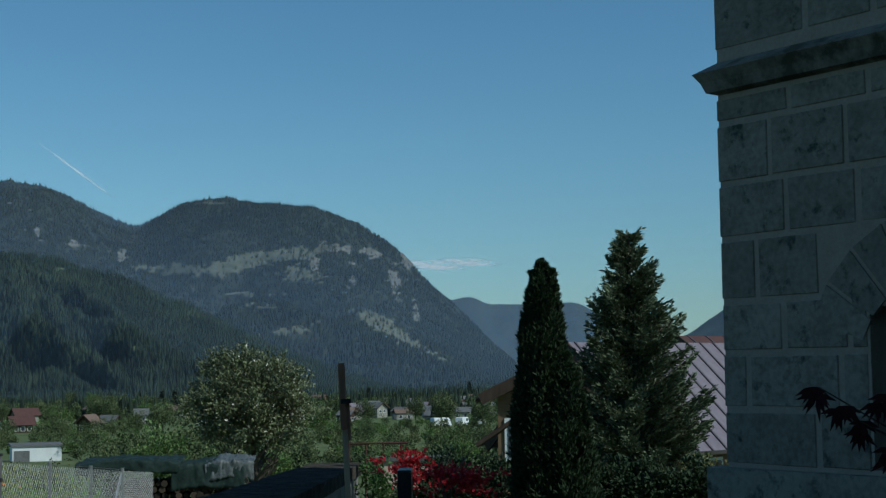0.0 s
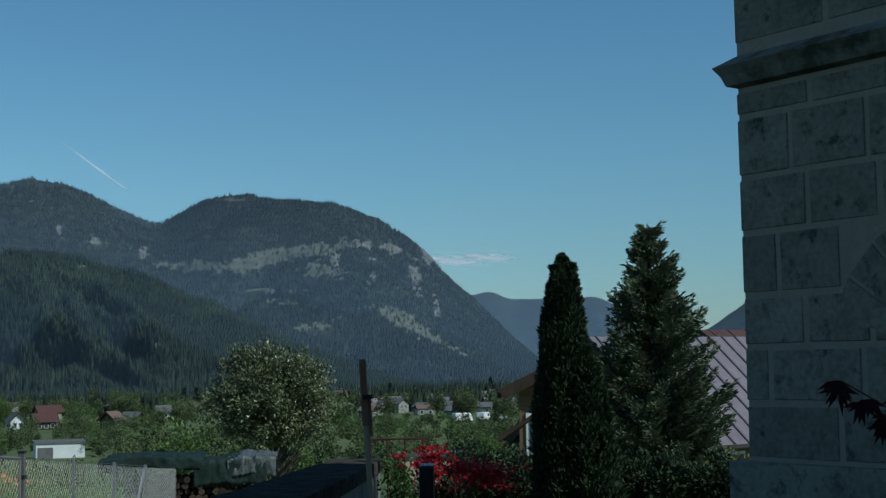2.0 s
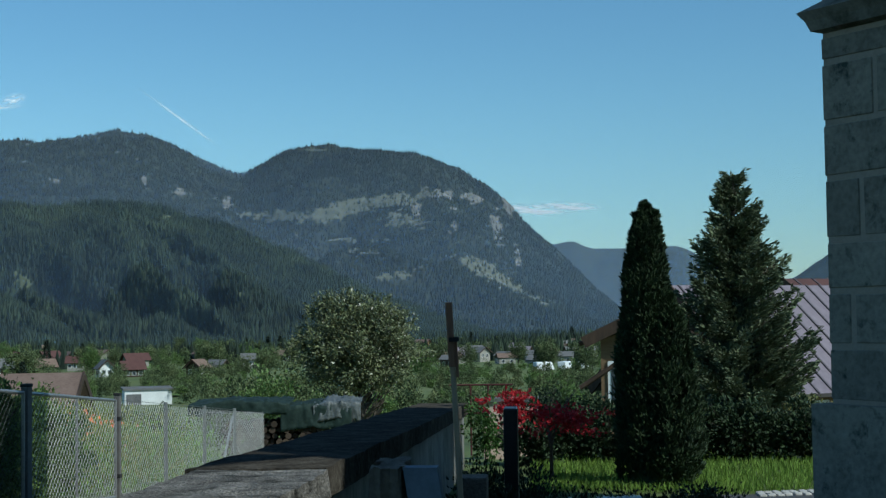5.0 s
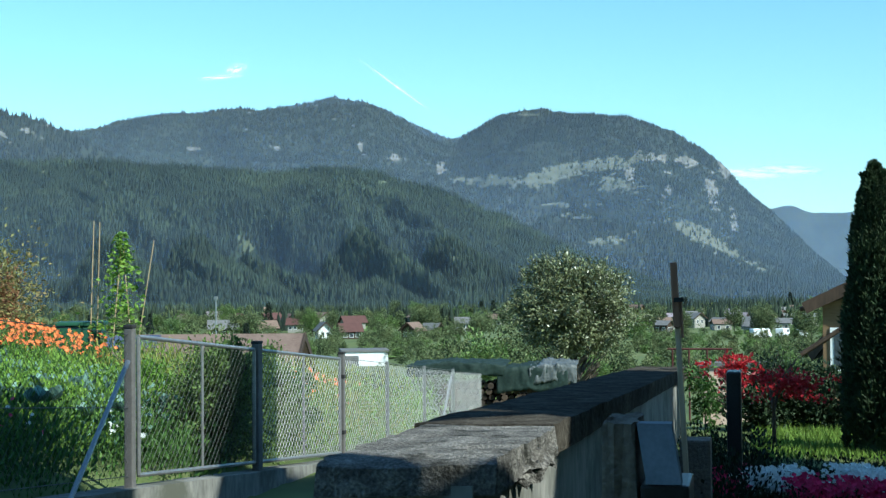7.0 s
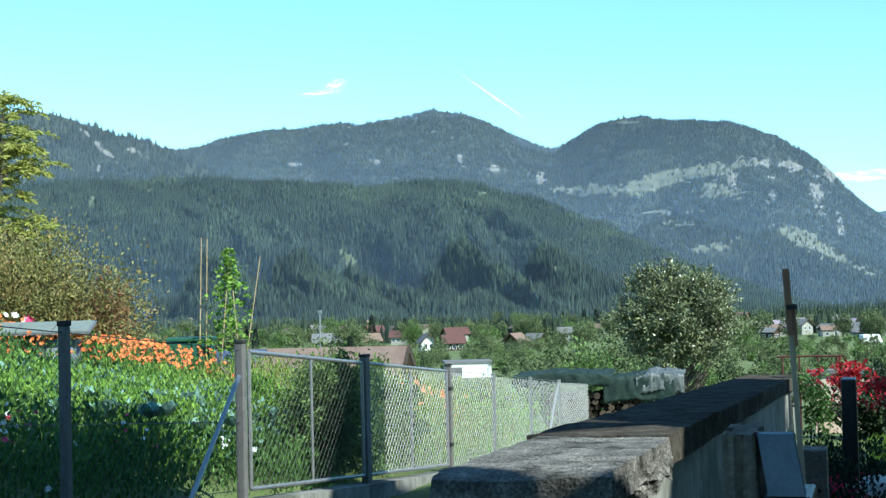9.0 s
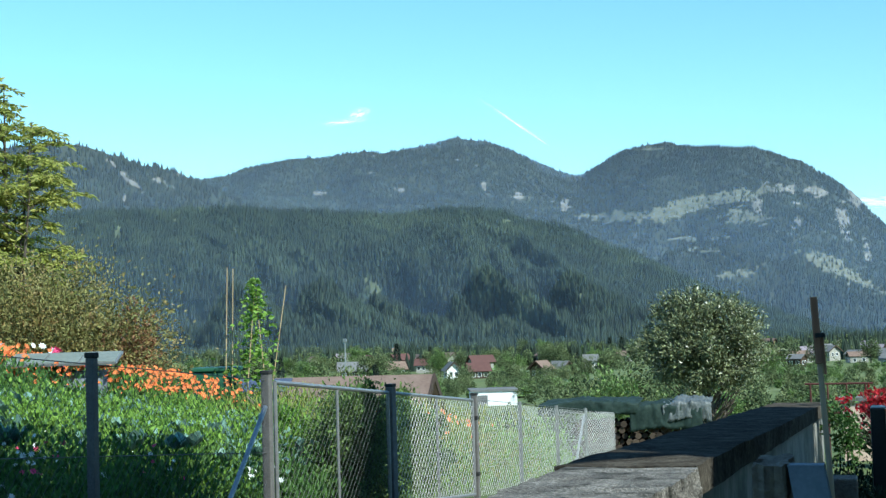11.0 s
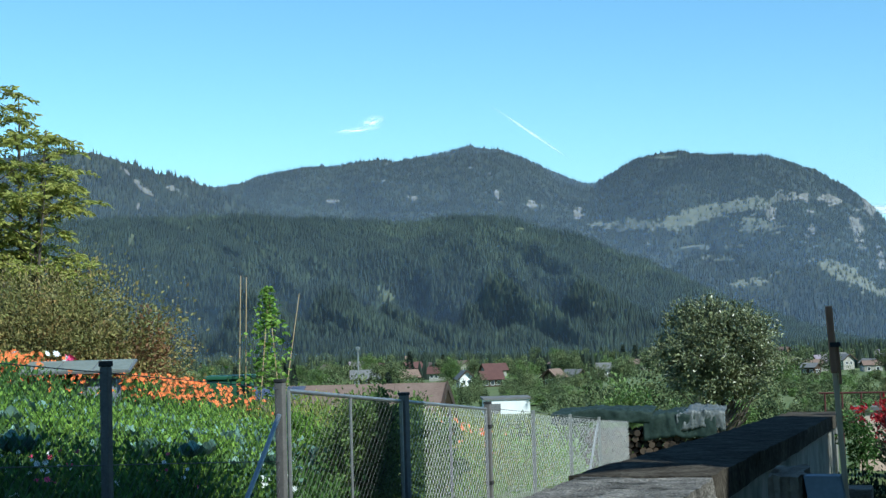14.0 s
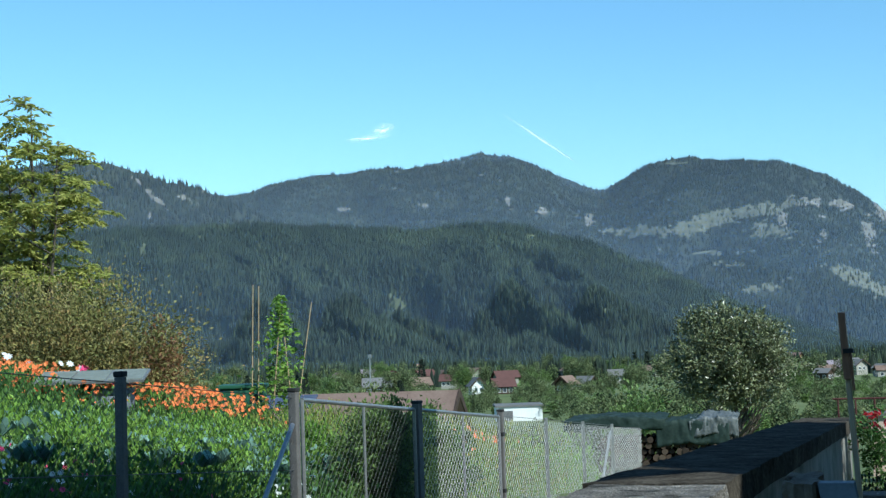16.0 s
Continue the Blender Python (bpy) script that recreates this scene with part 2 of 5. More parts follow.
def box(bm, x0, x1, y0, y1, z0, z1, m=None, bevel=0.0):
    r = bmesh.ops.create_cube(bm, size=1)
    t = Matrix.Translation(((x0 + x1) / 2, (y0 + y1) / 2, (z0 + z1) / 2)) @ Matrix.Diagonal((x1 - x0, y1 - y0, z1 - z0, 1))
    bmesh.ops.transform(bm, matrix=(m @ t) if m else t, verts=r["verts"])
    if bevel:
        edges = list({e for v in r["verts"] for e in v.link_edges})
        bmesh.ops.bevel(bm, geom=edges, offset=bevel, segments=2, affect="EDGES", profile=0.6)
    return bm


def rod(bm, a, b, r0, r1=None, n=8):
    a, b = Vector(a), Vector(b)
    r1 = r0 if r1 is None else r1
    q = (b - a).to_track_quat("Z", "Y").to_matrix().to_4x4()
    r = bmesh.ops.create_cone(bm, cap_ends=True, segments=n, radius1=r0, radius2=r1, depth=(b - a).length)
    bmesh.ops.transform(bm, matrix=Matrix.Translation((a + b) / 2) @ q, verts=r["verts"])
    return bm


def raw(name, verts, faces, mat, parent=None, smooth=False, label=""):
    """A mesh object from arrays of corners and faces (all faces alike in size)."""
    me = bpy.data.meshes.new(name)
    verts = np.asarray(verts, dtype=np.float32)
    faces = np.asarray(faces, dtype=np.int32)
    k = faces.shape[1]
    me.vertices.add(len(verts))
    me.vertices.foreach_set("co", verts.ravel())
    me.loops.add(faces.size)
    me.loops.foreach_set("vertex_index", faces.ravel())
    me.polygons.add(len(faces))
    me.polygons.foreach_set("loop_start", np.arange(0, faces.size, k, dtype=np.int32))
    me.polygons.foreach_set("use_smooth", np.full(len(faces), smooth))
    me.update(calc_edges=True)
    me.materials.append(mat)
    ob = new(name, me)
    if parent:
        ob.parent = parent
    if label:
        tagged(ob, label)
    return ob


def noise2(x, y, f, seed=0, octaves=4):
    """Smooth value noise over arrays, about -1 to 1."""
    out, amp, tot = np.zeros_like(x, dtype=float), 1.0, 0.0
    for o in range(octaves):
        u, v = x * f + 17.3 * seed + 31 * o, y * f + 9.1 * seed + 57 * o
        i, j = np.floor(u), np.floor(v)
        a, b = u - i, v - j
        a, b = a * a * (3 - 2 * a), b * b * (3 - 2 * b)

        def h(p, q):
            s = np.sin(p * 127.1 + q * 311.7 + seed * 74.7) * 43758.5453
            return (s - np.floor(s)) * 2 - 1
        out += amp * ((h(i, j) * (1 - a) + h(i + 1, j) * a) * (1 - b) + (h(i, j + 1) * (1 - a) + h(i + 1, j + 1) * a) * b)
        tot += amp
        amp *= 0.5
        f *= 2.03
    return out / tot


def leaves(centres, directions, length, width, rng, fold=0.25, jitter=0.4):
    """Rhombic leaf blades, each of two triangles folded at the midrib."""
    c = np.asarray(centres, float)
    d = np.asarray(directions, float) + rng.normal(0, jitter, c.shape)
    d /= np.linalg.norm(d, axis=1)[:, None] + 1e-9
    s = np.cross(d, rng.normal(0, 1, c.shape))
    s /= np.linalg.norm(s, axis=1)[:, None] + 1e-9
    u = np.cross(d, s)
    k = rng.uniform(0.7, 1.3, (len(c), 1))
    L, W = length * k, width * k
    v = np.stack([c, c + d * L * 0.45 + s * W / 2 + u * W * fold, c + d * L, c + d * L * 0.45 - s * W / 2 + u * W * fold], 1).reshape(-1, 3)
    b = np.arange(len(c))[:, None] * 4
    f = np.concatenate([b + [0, 1, 2], b + [0, 2, 3]], 0)
    return v, f

# ---- the land: ground, valley and mountains ----
def fence_top(y):
    return 1.44 - 0.0843 * (np.clip(y, 2, 22) - 6.3)


def ground_height(x, y):
    """Churchyard on a slope, falling to a flat valley floor that rises again at the feet of the mountains."""
    r = np.hypot(x, y)
    near = -0.012 * np.clip(y, 0, 16)
    fall = np.interp(r, [0, 17, 21, 27, 36, 70, 140, 300, 520, 700, 1100, 4800], [0, 0, -0.25, -1.1, -2.1, -5.5, -7.8, -11.5, -14, -15, -8, 0])
    garden = fence_top(y) - 1.03 + 0.14 * np.clip(-4.3 - x, 0, 8)
    k = np.clip((-4.2 - x) / 0.3, 0, 1) * np.clip((24 - y) / 4, 0, 1) * np.clip((17 + x) / 4, 0, 1)
    fall = np.where(r < 60, fall * (1 - k) + (garden - near) * k, fall)
    return near + fall + noise2(x, y, 1 / 90.0, 3) * np.interp(r, [30, 200], [0, 1.2])


def build_ground():
    rs = np.concatenate([np.linspace(0.0, 30, 90), np.geomspace(31.5, 4800, 70)])
    a = np.radians(np.linspace(-180, 180, 241))
    R, A = np.meshgrid(rs, a, indexing="ij")
    X, Y = -np.sin(A) * R, np.cos(A) * R
    Z = ground_height(X, Y) - np.where(R > 900, (R - 900) * 0.02, 0)
    v = np.stack([X, Y, Z], -1).reshape(-1, 3)
    i, j = np.meshgrid(np.arange(len(rs) - 1), np.arange(len(a) - 1), indexing="ij")
    p = (i * len(a) + j).ravel()
    f = np.stack([p, p + len(a), p + len(a) + 1, p + 1], 1)
    tagged(raw("ground", v, f, SOIL, smooth=True), "green sloping ground running down to the valley meadows", "ground", kind="structure")


build_ground()


def slope(crest, base, near, far, b0, b1, seed, rough, cols=260, rows=70, gully=0.0, curve=1.25, slant=0.0, ridges=()):
    """A mountainside in polar form. crest: bearing and height angle of its summits and saddles; base: height angle of its foot.
    slant: how far its side ribs run askew; ridges: single ribs (bearing and height share at top and foot, half width, height)."""
    cb, ce = zip(*sorted(crest))
    B, S = np.meshgrid(np.linspace(b0, b1, cols), np.linspace(0, 1, rows), indexing="ij")
    # rounded summits: average of shifted interpolations
    E = sum(np.interp(B + s, cb, ce) for s in (-0.35, -0.15, 0, 0.15, 0.35)) / 5
    r = near + (far - near) * S + (far - near) * 0.1 * noise2(B, S * 3, 0.22, seed + 5)
    top = np.tan(np.radians(E)) * far
    low = np.tan(np.radians(base)) * near
    x, y = -np.sin(np.radians(B)) * r, np.cos(np.radians(B)) * r
    bumps = noise2(x, y, 1 / (far * 0.16), seed) + 0.5 * noise2(x, y, 1 / (far * 0.04), seed + 1)
    if slant:
        q = B - slant * S + 0.7 * noise2(B, S * 6, 0.5, seed + 7)
        ribs = -np.abs(noise2(q, S * 1.5 + 0.05 * B, 0.34, seed + 2, 4)) * gully
    else:
        ribs = -np.abs(noise2(x + 0.3 * y, y * 0.55, 1 / (far * 0.11), seed + 2, 3)) * gully
    env = np.sin(np.pi * np.clip(S, 0, 1)) ** 0.8
    z = low + (top - low) * S ** curve + (top - low) * env * (rough * bumps + ribs)
    for tb, ts, fb, fs, w, h in ridges:
        k = np.clip((ts - S) / (ts - fs), -0.3, 1.3)
        d = (tb + (fb - tb) * k) - B + 0.35 * noise2(B, S * 8, 0.6, seed + 9)
        fade = np.clip(1.25 - np.abs(k - 0.5) * 1.6, 0, 1) * np.clip((1 - S) * 5, 0, 1)
        z += h * fade * (np.exp(-(d / w) ** 2) - 0.5 * np.exp(-((d - 1.5 * w) / w) ** 2))
    z += noise2(x, y, 1 / (far * 0.012), seed + 3, 3) * far * 0.0022 * np.clip(S * 4, 0, 1)
    return B, S, x, y, z + EYE


def mountain(name, label, surf, mat, back=250):
    B, S, x, y, z = surf
    n, m = B.shape
    # the far side falls away behind the crest
    k = 1 + back / np.hypot(x[:, -1], y[:, -1])
    x2, y2, z2 = np.c_[x, x[:, -1] * k], np.c_[y, y[:, -1] * k], np.c_[z, z[:, -1] - back * 0.9]
    m += 1
    v = np.stack([x2, y2, z2], -1).reshape(-1, 3)
    i, j = np.meshgrid(np.arange(n - 1), np.arange(m - 1), indexing="ij")
    p = (i * m + j).ravel()
    f = np.stack([p, p + 1, p + m + 1, p + m], 1)
    return tagged(raw(name, v, f, mat, smooth=True), label, "mountain", kind="structure")


def forest(name, label, surf, count, height, seed, mat, keep=None, sides=5, shrink=0.0):
    """Conifers all over a mountainside, one narrow cone each."""
    rng = np.random.default_rng(seed)
    B, S, x, y, z = surf
    n, m = B.shape
    u, w = rng.uniform(0, n - 1.001, count), (rng.uniform(0, 1, count) ** 0.8) * (m - 1.001)
    i, j = u.astype(int), w.astype(int)
    a, b = u - i, w - j

    def s(g):
        return (g[i, j] * (1 - a) + g[i + 1, j] * a) * (1 - b) + (g[i, j + 1] * (1 - a) + g[i + 1, j + 1] * a) * b
    P = np.stack([s(x), s(y), s(z)], -1)
    if keep is not None:
        ok = keep(s(B), s(S), P, rng)
        P = P[ok]
    c = len(P)
    h = height * rng.uniform(0.6, 1.25, c) * (1 + shrink * (1 - np.hypot(P[:, 0], P[:, 1]) / np.hypot(x, y).max()))
    r = h * rng.uniform(0.17, 0.27, c)
    ang = np.linspace(0, 2 * np.pi, sides, endpoint=False)
    ring = P[:, None, :] + np.stack([np.cos(ang)[None] * r[:, None], np.sin(ang)[None] * r[:, None], np.zeros((c, sides)) + 0.0], -1)
    tip = P + np.stack([np.zeros(c), np.zeros(c), h], -1)
    v = np.concatenate([ring, tip[:, None]], 1).reshape(-1, 3)
    base = np.arange(c)[:, None] * (sides + 1)
    f = np.concatenate([base + [k, (k + 1) % sides, sides] for k in range(sides)], 0)
    return tagged(raw(name, v, f, mat), label, "forest", kind="stuff")


FLOOR_MAIN = material("high_forest_floor", [(0.022, 0.03, 0.024), (0.04, 0.048, 0.034)], 0.01, 0.95, 0)
FLOOR_SPUR = material("spur_forest_floor", [(0.016, 0.028, 0.016), (0.034, 0.05, 0.024)], 0.012, 0.95, 0)
ROCK = material("pale_limestone", [(0.075, 0.075, 0.062), (0.14, 0.135, 0.115), (0.22, 0.205, 0.18)], 0.04, 0.95, 0, fine=5)
ALPGRASS = material("dry_alpine_grass", [(0.075, 0.08, 0.055), (0.11, 0.115, 0.08), (0.155, 0.155, 0.115)], 0.03, 0.95, 0, fine=6)
MEADOW = material("mountain_meadow", [(0.07, 0.085, 0.045), (0.125, 0.14, 0.075)], 0.03, 0.95, 0, fine=5)
MAIN = slope([(38, 5.9), (27.4, 6.15), (24.2, 6.9), (20.4, 7.15), (18.7, 7.4), (17.3, 7.8), (15.8, 7.6), (12.3, 6.0), (10.3, 6.85), (9.0, 7.0), (7.6, 6.75), (5.4, 6.5),
              (3.3, 6.0), (1.8, 5.15), (1.0, 4.12), (-0.4, 2.85), (-2.2, 1.0), (-4, -0.6), (-6, -1.2)], -1.2, 1750, 3600, 40, -6, 11, 0.05, cols=900, rows=220, gully=0.32)
SPUR = slope([(40, 4.7), (30.8, 4.92), (27.4, 5.1), (24.4, 4.8), (20, 4.72), (17.5, 4.78), (15.6, 4.62), (12.9, 3.9), (9.6, 2.5), (7.3, 1.2), (5, 0.3), (2.5, -0.6),
              (0, -1.2), (-6, -1.6)], -1.5, 800, 1500, 40, -6, 23, 0.1, cols=420, rows=120, gully=0.55, slant=14.0,
             ridges=((20.5, 0.74, 12.6, 0.2, 1.3, 17), (14.6, 0.72, 10.0, 0.22, 1.0, 14), (26.5, 0.78, 20.4, 0.3, 1.2, 14), (30.5, 0.85, 25.5, 0.35, 1.1, 12)))
KNOLL = slope([(44, 6.6), (36, 7.3), (33, 7.7), (31.9, 7.55), (29.9, 6.75), (28.8, 6.6), (27.3, 5.9), (25, 4.8), (22, 4.0)], 2.0, 1520, 2100, 44, 22, 31, 0.05, cols=200, rows=90, gully=0.25)
FAR = slope([(2, 2.6), (-0.4, 2.9), (-1.1, 3.1), (-1.9, 2.7), (-2.8, 2.75), (-4.7, 2.65), (-5.45, 2.9), (-6.1, 2.45), (-8, 1.2), (-9, 0.9)], -1.2, 3900, 4600, 4, -12, 41, 0.06, cols=120, rows=40)
FAR2 = slope([(-5, -1.5), (-7.5, 0.3), (-8.5, 0.7), (-9.6, 1.25), (-10.4, 1.8), (-11.2, 2.3), (-13, 4.2), (-20, 8), (-24, 8)], -1.2, 2500, 3300, -5, -30, 47, 0.06, cols=120, rows=40)


def bare(b, x, y, z, spots):
    """How bare the slope is: 1 inside open spots with ragged edges."""
    e = np.degrees(np.arctan2(z - EYE, np.hypot(x, y)))
    out = np.zeros_like(b)
    for cb, ce, wb, we, tilt, strength in spots:
        out = np.maximum(out, strength * np.exp(-((b - cb) / wb) ** 2 - ((e - ce - tilt * (b - cb)) / we) ** 2))
    return out * (1 + 0.5 * noise2(b, e * 2.5 + b * 0.5, 2.6, 71, 3)) + 0.75 * noise2(b + 0.2 * noise2(b, e * 4, 1.5, 5), e * 2.6 + b * 0.4, 3.4, 77, 4) - 0.05


# centre bearing and height angle, half width, half height, tilt, strength
CLIFFS = [(4.4, 5.0, 0.8, 0.2, 0.0, 1.1), (2.9, 4.8, 0.6, 0.2, 0.15, 0.9), (1.9, 3.6, 0.25, 0.6, 0.8, 0.9), (1.45, 4.7, 0.22, 0.5, 0.9, 1.2), (5.2, 4.2, 0.3, 0.6, 0.5, 0.7),
          (16.05, 5.55, 0.12, 0.25, 1.2, 1.0), (14.7, 5.2, 0.22, 0.2, 0.5, 1.0), (12.8, 4.72, 0.15, 0.28, 0.4, 1.0), (22.8, 5.5, 0.3, 0.1, 0.1, 0.9), (19.45, 5.5, 0.2, 0.16, 0.0, 0.9),
          (17.1, 7.72, 0.65, 0.1, -0.1, 1.1), (18.4, 7.42, 0.6, 0.09, -0.2, 0.75), (1.1, 2.45, 0.2, 0.5, 0.6, 0.8), (3.6, 3.6, 0.25, 0.6, 0.6, 0.65)]
ALPS = [(10.7, 4.12, 1.3, 0.2, 0.0, 1.4), (8.3, 4.35, 1.5, 0.36, -0.2, 1.4), (6.0, 4.75, 1.3, 0.25, -0.15, 1.3), (5.6, 3.9, 1.0, 0.5, 0.2, 0.75), (7.8, 3.12, 0.9, 0.12, 0.0, 0.75), (7.2, 2.6, 0.6, 0.2, 0.2, 0.7),
        (6.1, 1.66, 0.75, 0.16, -0.1, 0.9), (2.5, 1.86, 1.0, 0.36, 0.5, 1.3), (1.2, 1.05, 0.7, 0.22, 0.5, 0.95), (9.35, 6.82, 0.45, 0.06, 0.0, 0.9), (0.2, 0.6, 0.7, 0.16, 0.3, 0.7)]
SPUR_BARE = [(20.67, 1.53, 0.38, 0.24, 0.0, 1.0), (12.25, 0.8, 0.2, 0.28, 0.0, 1.0), (28.4, 3.15, 0.6, 0.05, -0.75, 1.0), (30.8, 4.2, 0.12, 0.5, 0.0, 0.8), (26.2, 4.0, 0.15, 0.15, 0.0, 0.75), (15.2, 4.1, 0.2, 0.08, 0.0, 0.75)]
KNOLL_BARE = [(30.3, 6.1, 0.42, 0.14, 1.0, 1.2), (31.0, 6.8, 0.25, 0.1, 0.8, 0.9), (29.15, 6.0, 0.35, 0.1, 0.5, 0.9), (30.6, 5.35, 0.35, 0.1, -0.4, 0.7)]


def open_ground(name, label, surf, spots, mat, lift):
    """The bare patches of a mountainside, as their own skin just over it."""
    B, S, x, y, z = surf
    m = B.shape[1]
    i, j = np.meshgrid(np.arange(B.shape[0] - 1), np.arange(m - 1), indexing="ij")
    ok = (bare(B, x, y, z, spots)[:-1, :-1] > 0.42).ravel()
    p = (i * m + j).ravel()[ok]
    used, p = np.unique(np.stack([p, p + 1, p + m + 1, p + m], 1), return_inverse=True)
    v = np.stack([x, y, z + lift], -1).reshape(-1, 3)[used]
    tagged(raw(name, v, p.reshape(-1, 4), mat, smooth=True), label, "mountain", kind="structure")


def wooded(spots, thin=0.3):
    return lambda b, s, P, rng: bare(b, P[:, 0], P[:, 1], P[:, 2], spots) < np.where(rng.uniform(0, 1, len(b)) < thin, 2.0, 0.42)


mountain("main_mountain", "high forested mountain ridge with two rounded summits and pale rock bands", MAIN, FLOOR_MAIN)
mountain("forested_spur", "lower dark spruce-covered spur in front of the ridge", SPUR, FLOOR_SPUR)
mountain("wooded_knoll", "wooded side peak with a pale rocky gully", KNOLL, FLOOR_MAIN)
mountain("distant_range", "hazy blue distant mountain range", FAR, FLOOR_MAIN)
mountain("distant_shoulder", "hazy distant mountain shoulder beside the church", FAR2, FLOOR_MAIN)
open_ground("rock_bands", "pale limestone cliffs and scree on the high ridge", MAIN, CLIFFS, ROCK, 3.0)
open_ground("alpine_meadows", "grey-green mountain pastures across the high ridge", MAIN, ALPS, ALPGRASS, 3.0)
open_ground("clearings", "light green clearings in the spruce forest", SPUR, SPUR_BARE, MEADOW, 1.5)
open_ground("rocky_gully", "pale rocky gully on the side peak", KNOLL, KNOLL_BARE, ROCK, 2.0)
forest("spur_forest", "dense dark spruce forest covering the spur", SPUR, 105000, 5.8, 1, FOREST, wooded(SPUR_BARE, 0.05), shrink=1.0)
forest("ridge_forest", "spruce forest covering the high ridge", MAIN, 100000, 8.0, 2, FARFOREST, wooded(CLIFFS + ALPS, 0.3), sides=4, shrink=0.6)
forest("knoll_forest", "spruce forest on the side peak", KNOLL, 14000, 9.5, 3, FARFOREST, wooded(KNOLL_BARE))


def valley_surface():
    B, R = np.meshgrid(np.linspace(38, -4, 120), np.linspace(470, 840, 40), indexing="ij")
    x, y = -np.sin(np.radians(B)) * R, np.cos(np.radians(B)) * R
    return B, (R - 470) / 370, x, y, ground_height(x, y)


def groves(b, s, P, rng):
    return noise2(P[:, 0], P[:, 1], 1 / 55.0, 61, 3) + 0.9 * s > rng.uniform(0.25, 0.75, len(b))


forest("valley_groves", "groves of spruce and larch at the foot of the spur", valley_surface(), 6500, 7.0, 9, FOREST, groves, 6)


# ---- air: valley haze imitated by blue-tinted see-through sheets, thinning with height ----
def haze_material(name, density, top):
    m = bpy.data.materials.new(name)
    m.use_nodes = True
    n, l = m.node_tree.nodes, m.node_tree.links
    n.remove(n["Principled BSDF"])
    tr, df, mx = n.new("ShaderNodeBsdfTransparent"), n.new("ShaderNodeBsdfDiffuse"), n.new("ShaderNodeMixShader")
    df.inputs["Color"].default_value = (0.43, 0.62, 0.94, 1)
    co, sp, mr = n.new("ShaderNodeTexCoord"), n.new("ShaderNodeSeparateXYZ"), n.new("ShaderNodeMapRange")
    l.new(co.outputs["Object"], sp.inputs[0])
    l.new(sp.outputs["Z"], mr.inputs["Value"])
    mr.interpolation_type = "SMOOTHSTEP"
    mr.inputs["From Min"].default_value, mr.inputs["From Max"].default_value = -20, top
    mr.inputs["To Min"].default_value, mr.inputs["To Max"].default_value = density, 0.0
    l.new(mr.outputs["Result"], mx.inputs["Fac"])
    l.new(tr.outputs[0], mx.inputs[1])
    l.new(df.outputs[0], mx.inputs[2])
    l.new(mx.outputs[0], n["Material Output"].inputs["Surface"])
    return m


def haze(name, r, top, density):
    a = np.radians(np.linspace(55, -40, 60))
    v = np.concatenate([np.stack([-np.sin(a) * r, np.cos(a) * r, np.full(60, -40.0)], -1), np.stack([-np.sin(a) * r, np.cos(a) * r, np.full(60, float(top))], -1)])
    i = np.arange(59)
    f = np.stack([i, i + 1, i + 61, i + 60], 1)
    tagged(raw(name, v, f, haze_material(name, density, top), smooth=True), "see-through sheet with valley haze put into its blue colour", "haze", kind="structure")


haze("haze_sheet_near", 770, 150, 0.035)
haze("haze_sheet_low", 1120, 300, 0.03)
haze("haze_sheet_middle", 1515, 480, 0.055)
haze("haze_sheet_high", 2500, 560, 0.04)
haze("haze_sheet_far", 3640, 700, 0.16)

# ---- church corner ----
CH = Matrix(((0.6, 0.8, 0, 1.52), (-0.8, 0.6, 0, 7.70), (0, 0, 1, 0), (0, 0, 0, 1)))  # along the face, into the wall, up
WIN_A, WIN_B, WIN_Z0, WIN_Z1 = 0.95, 1.8, 1.1, 1.9


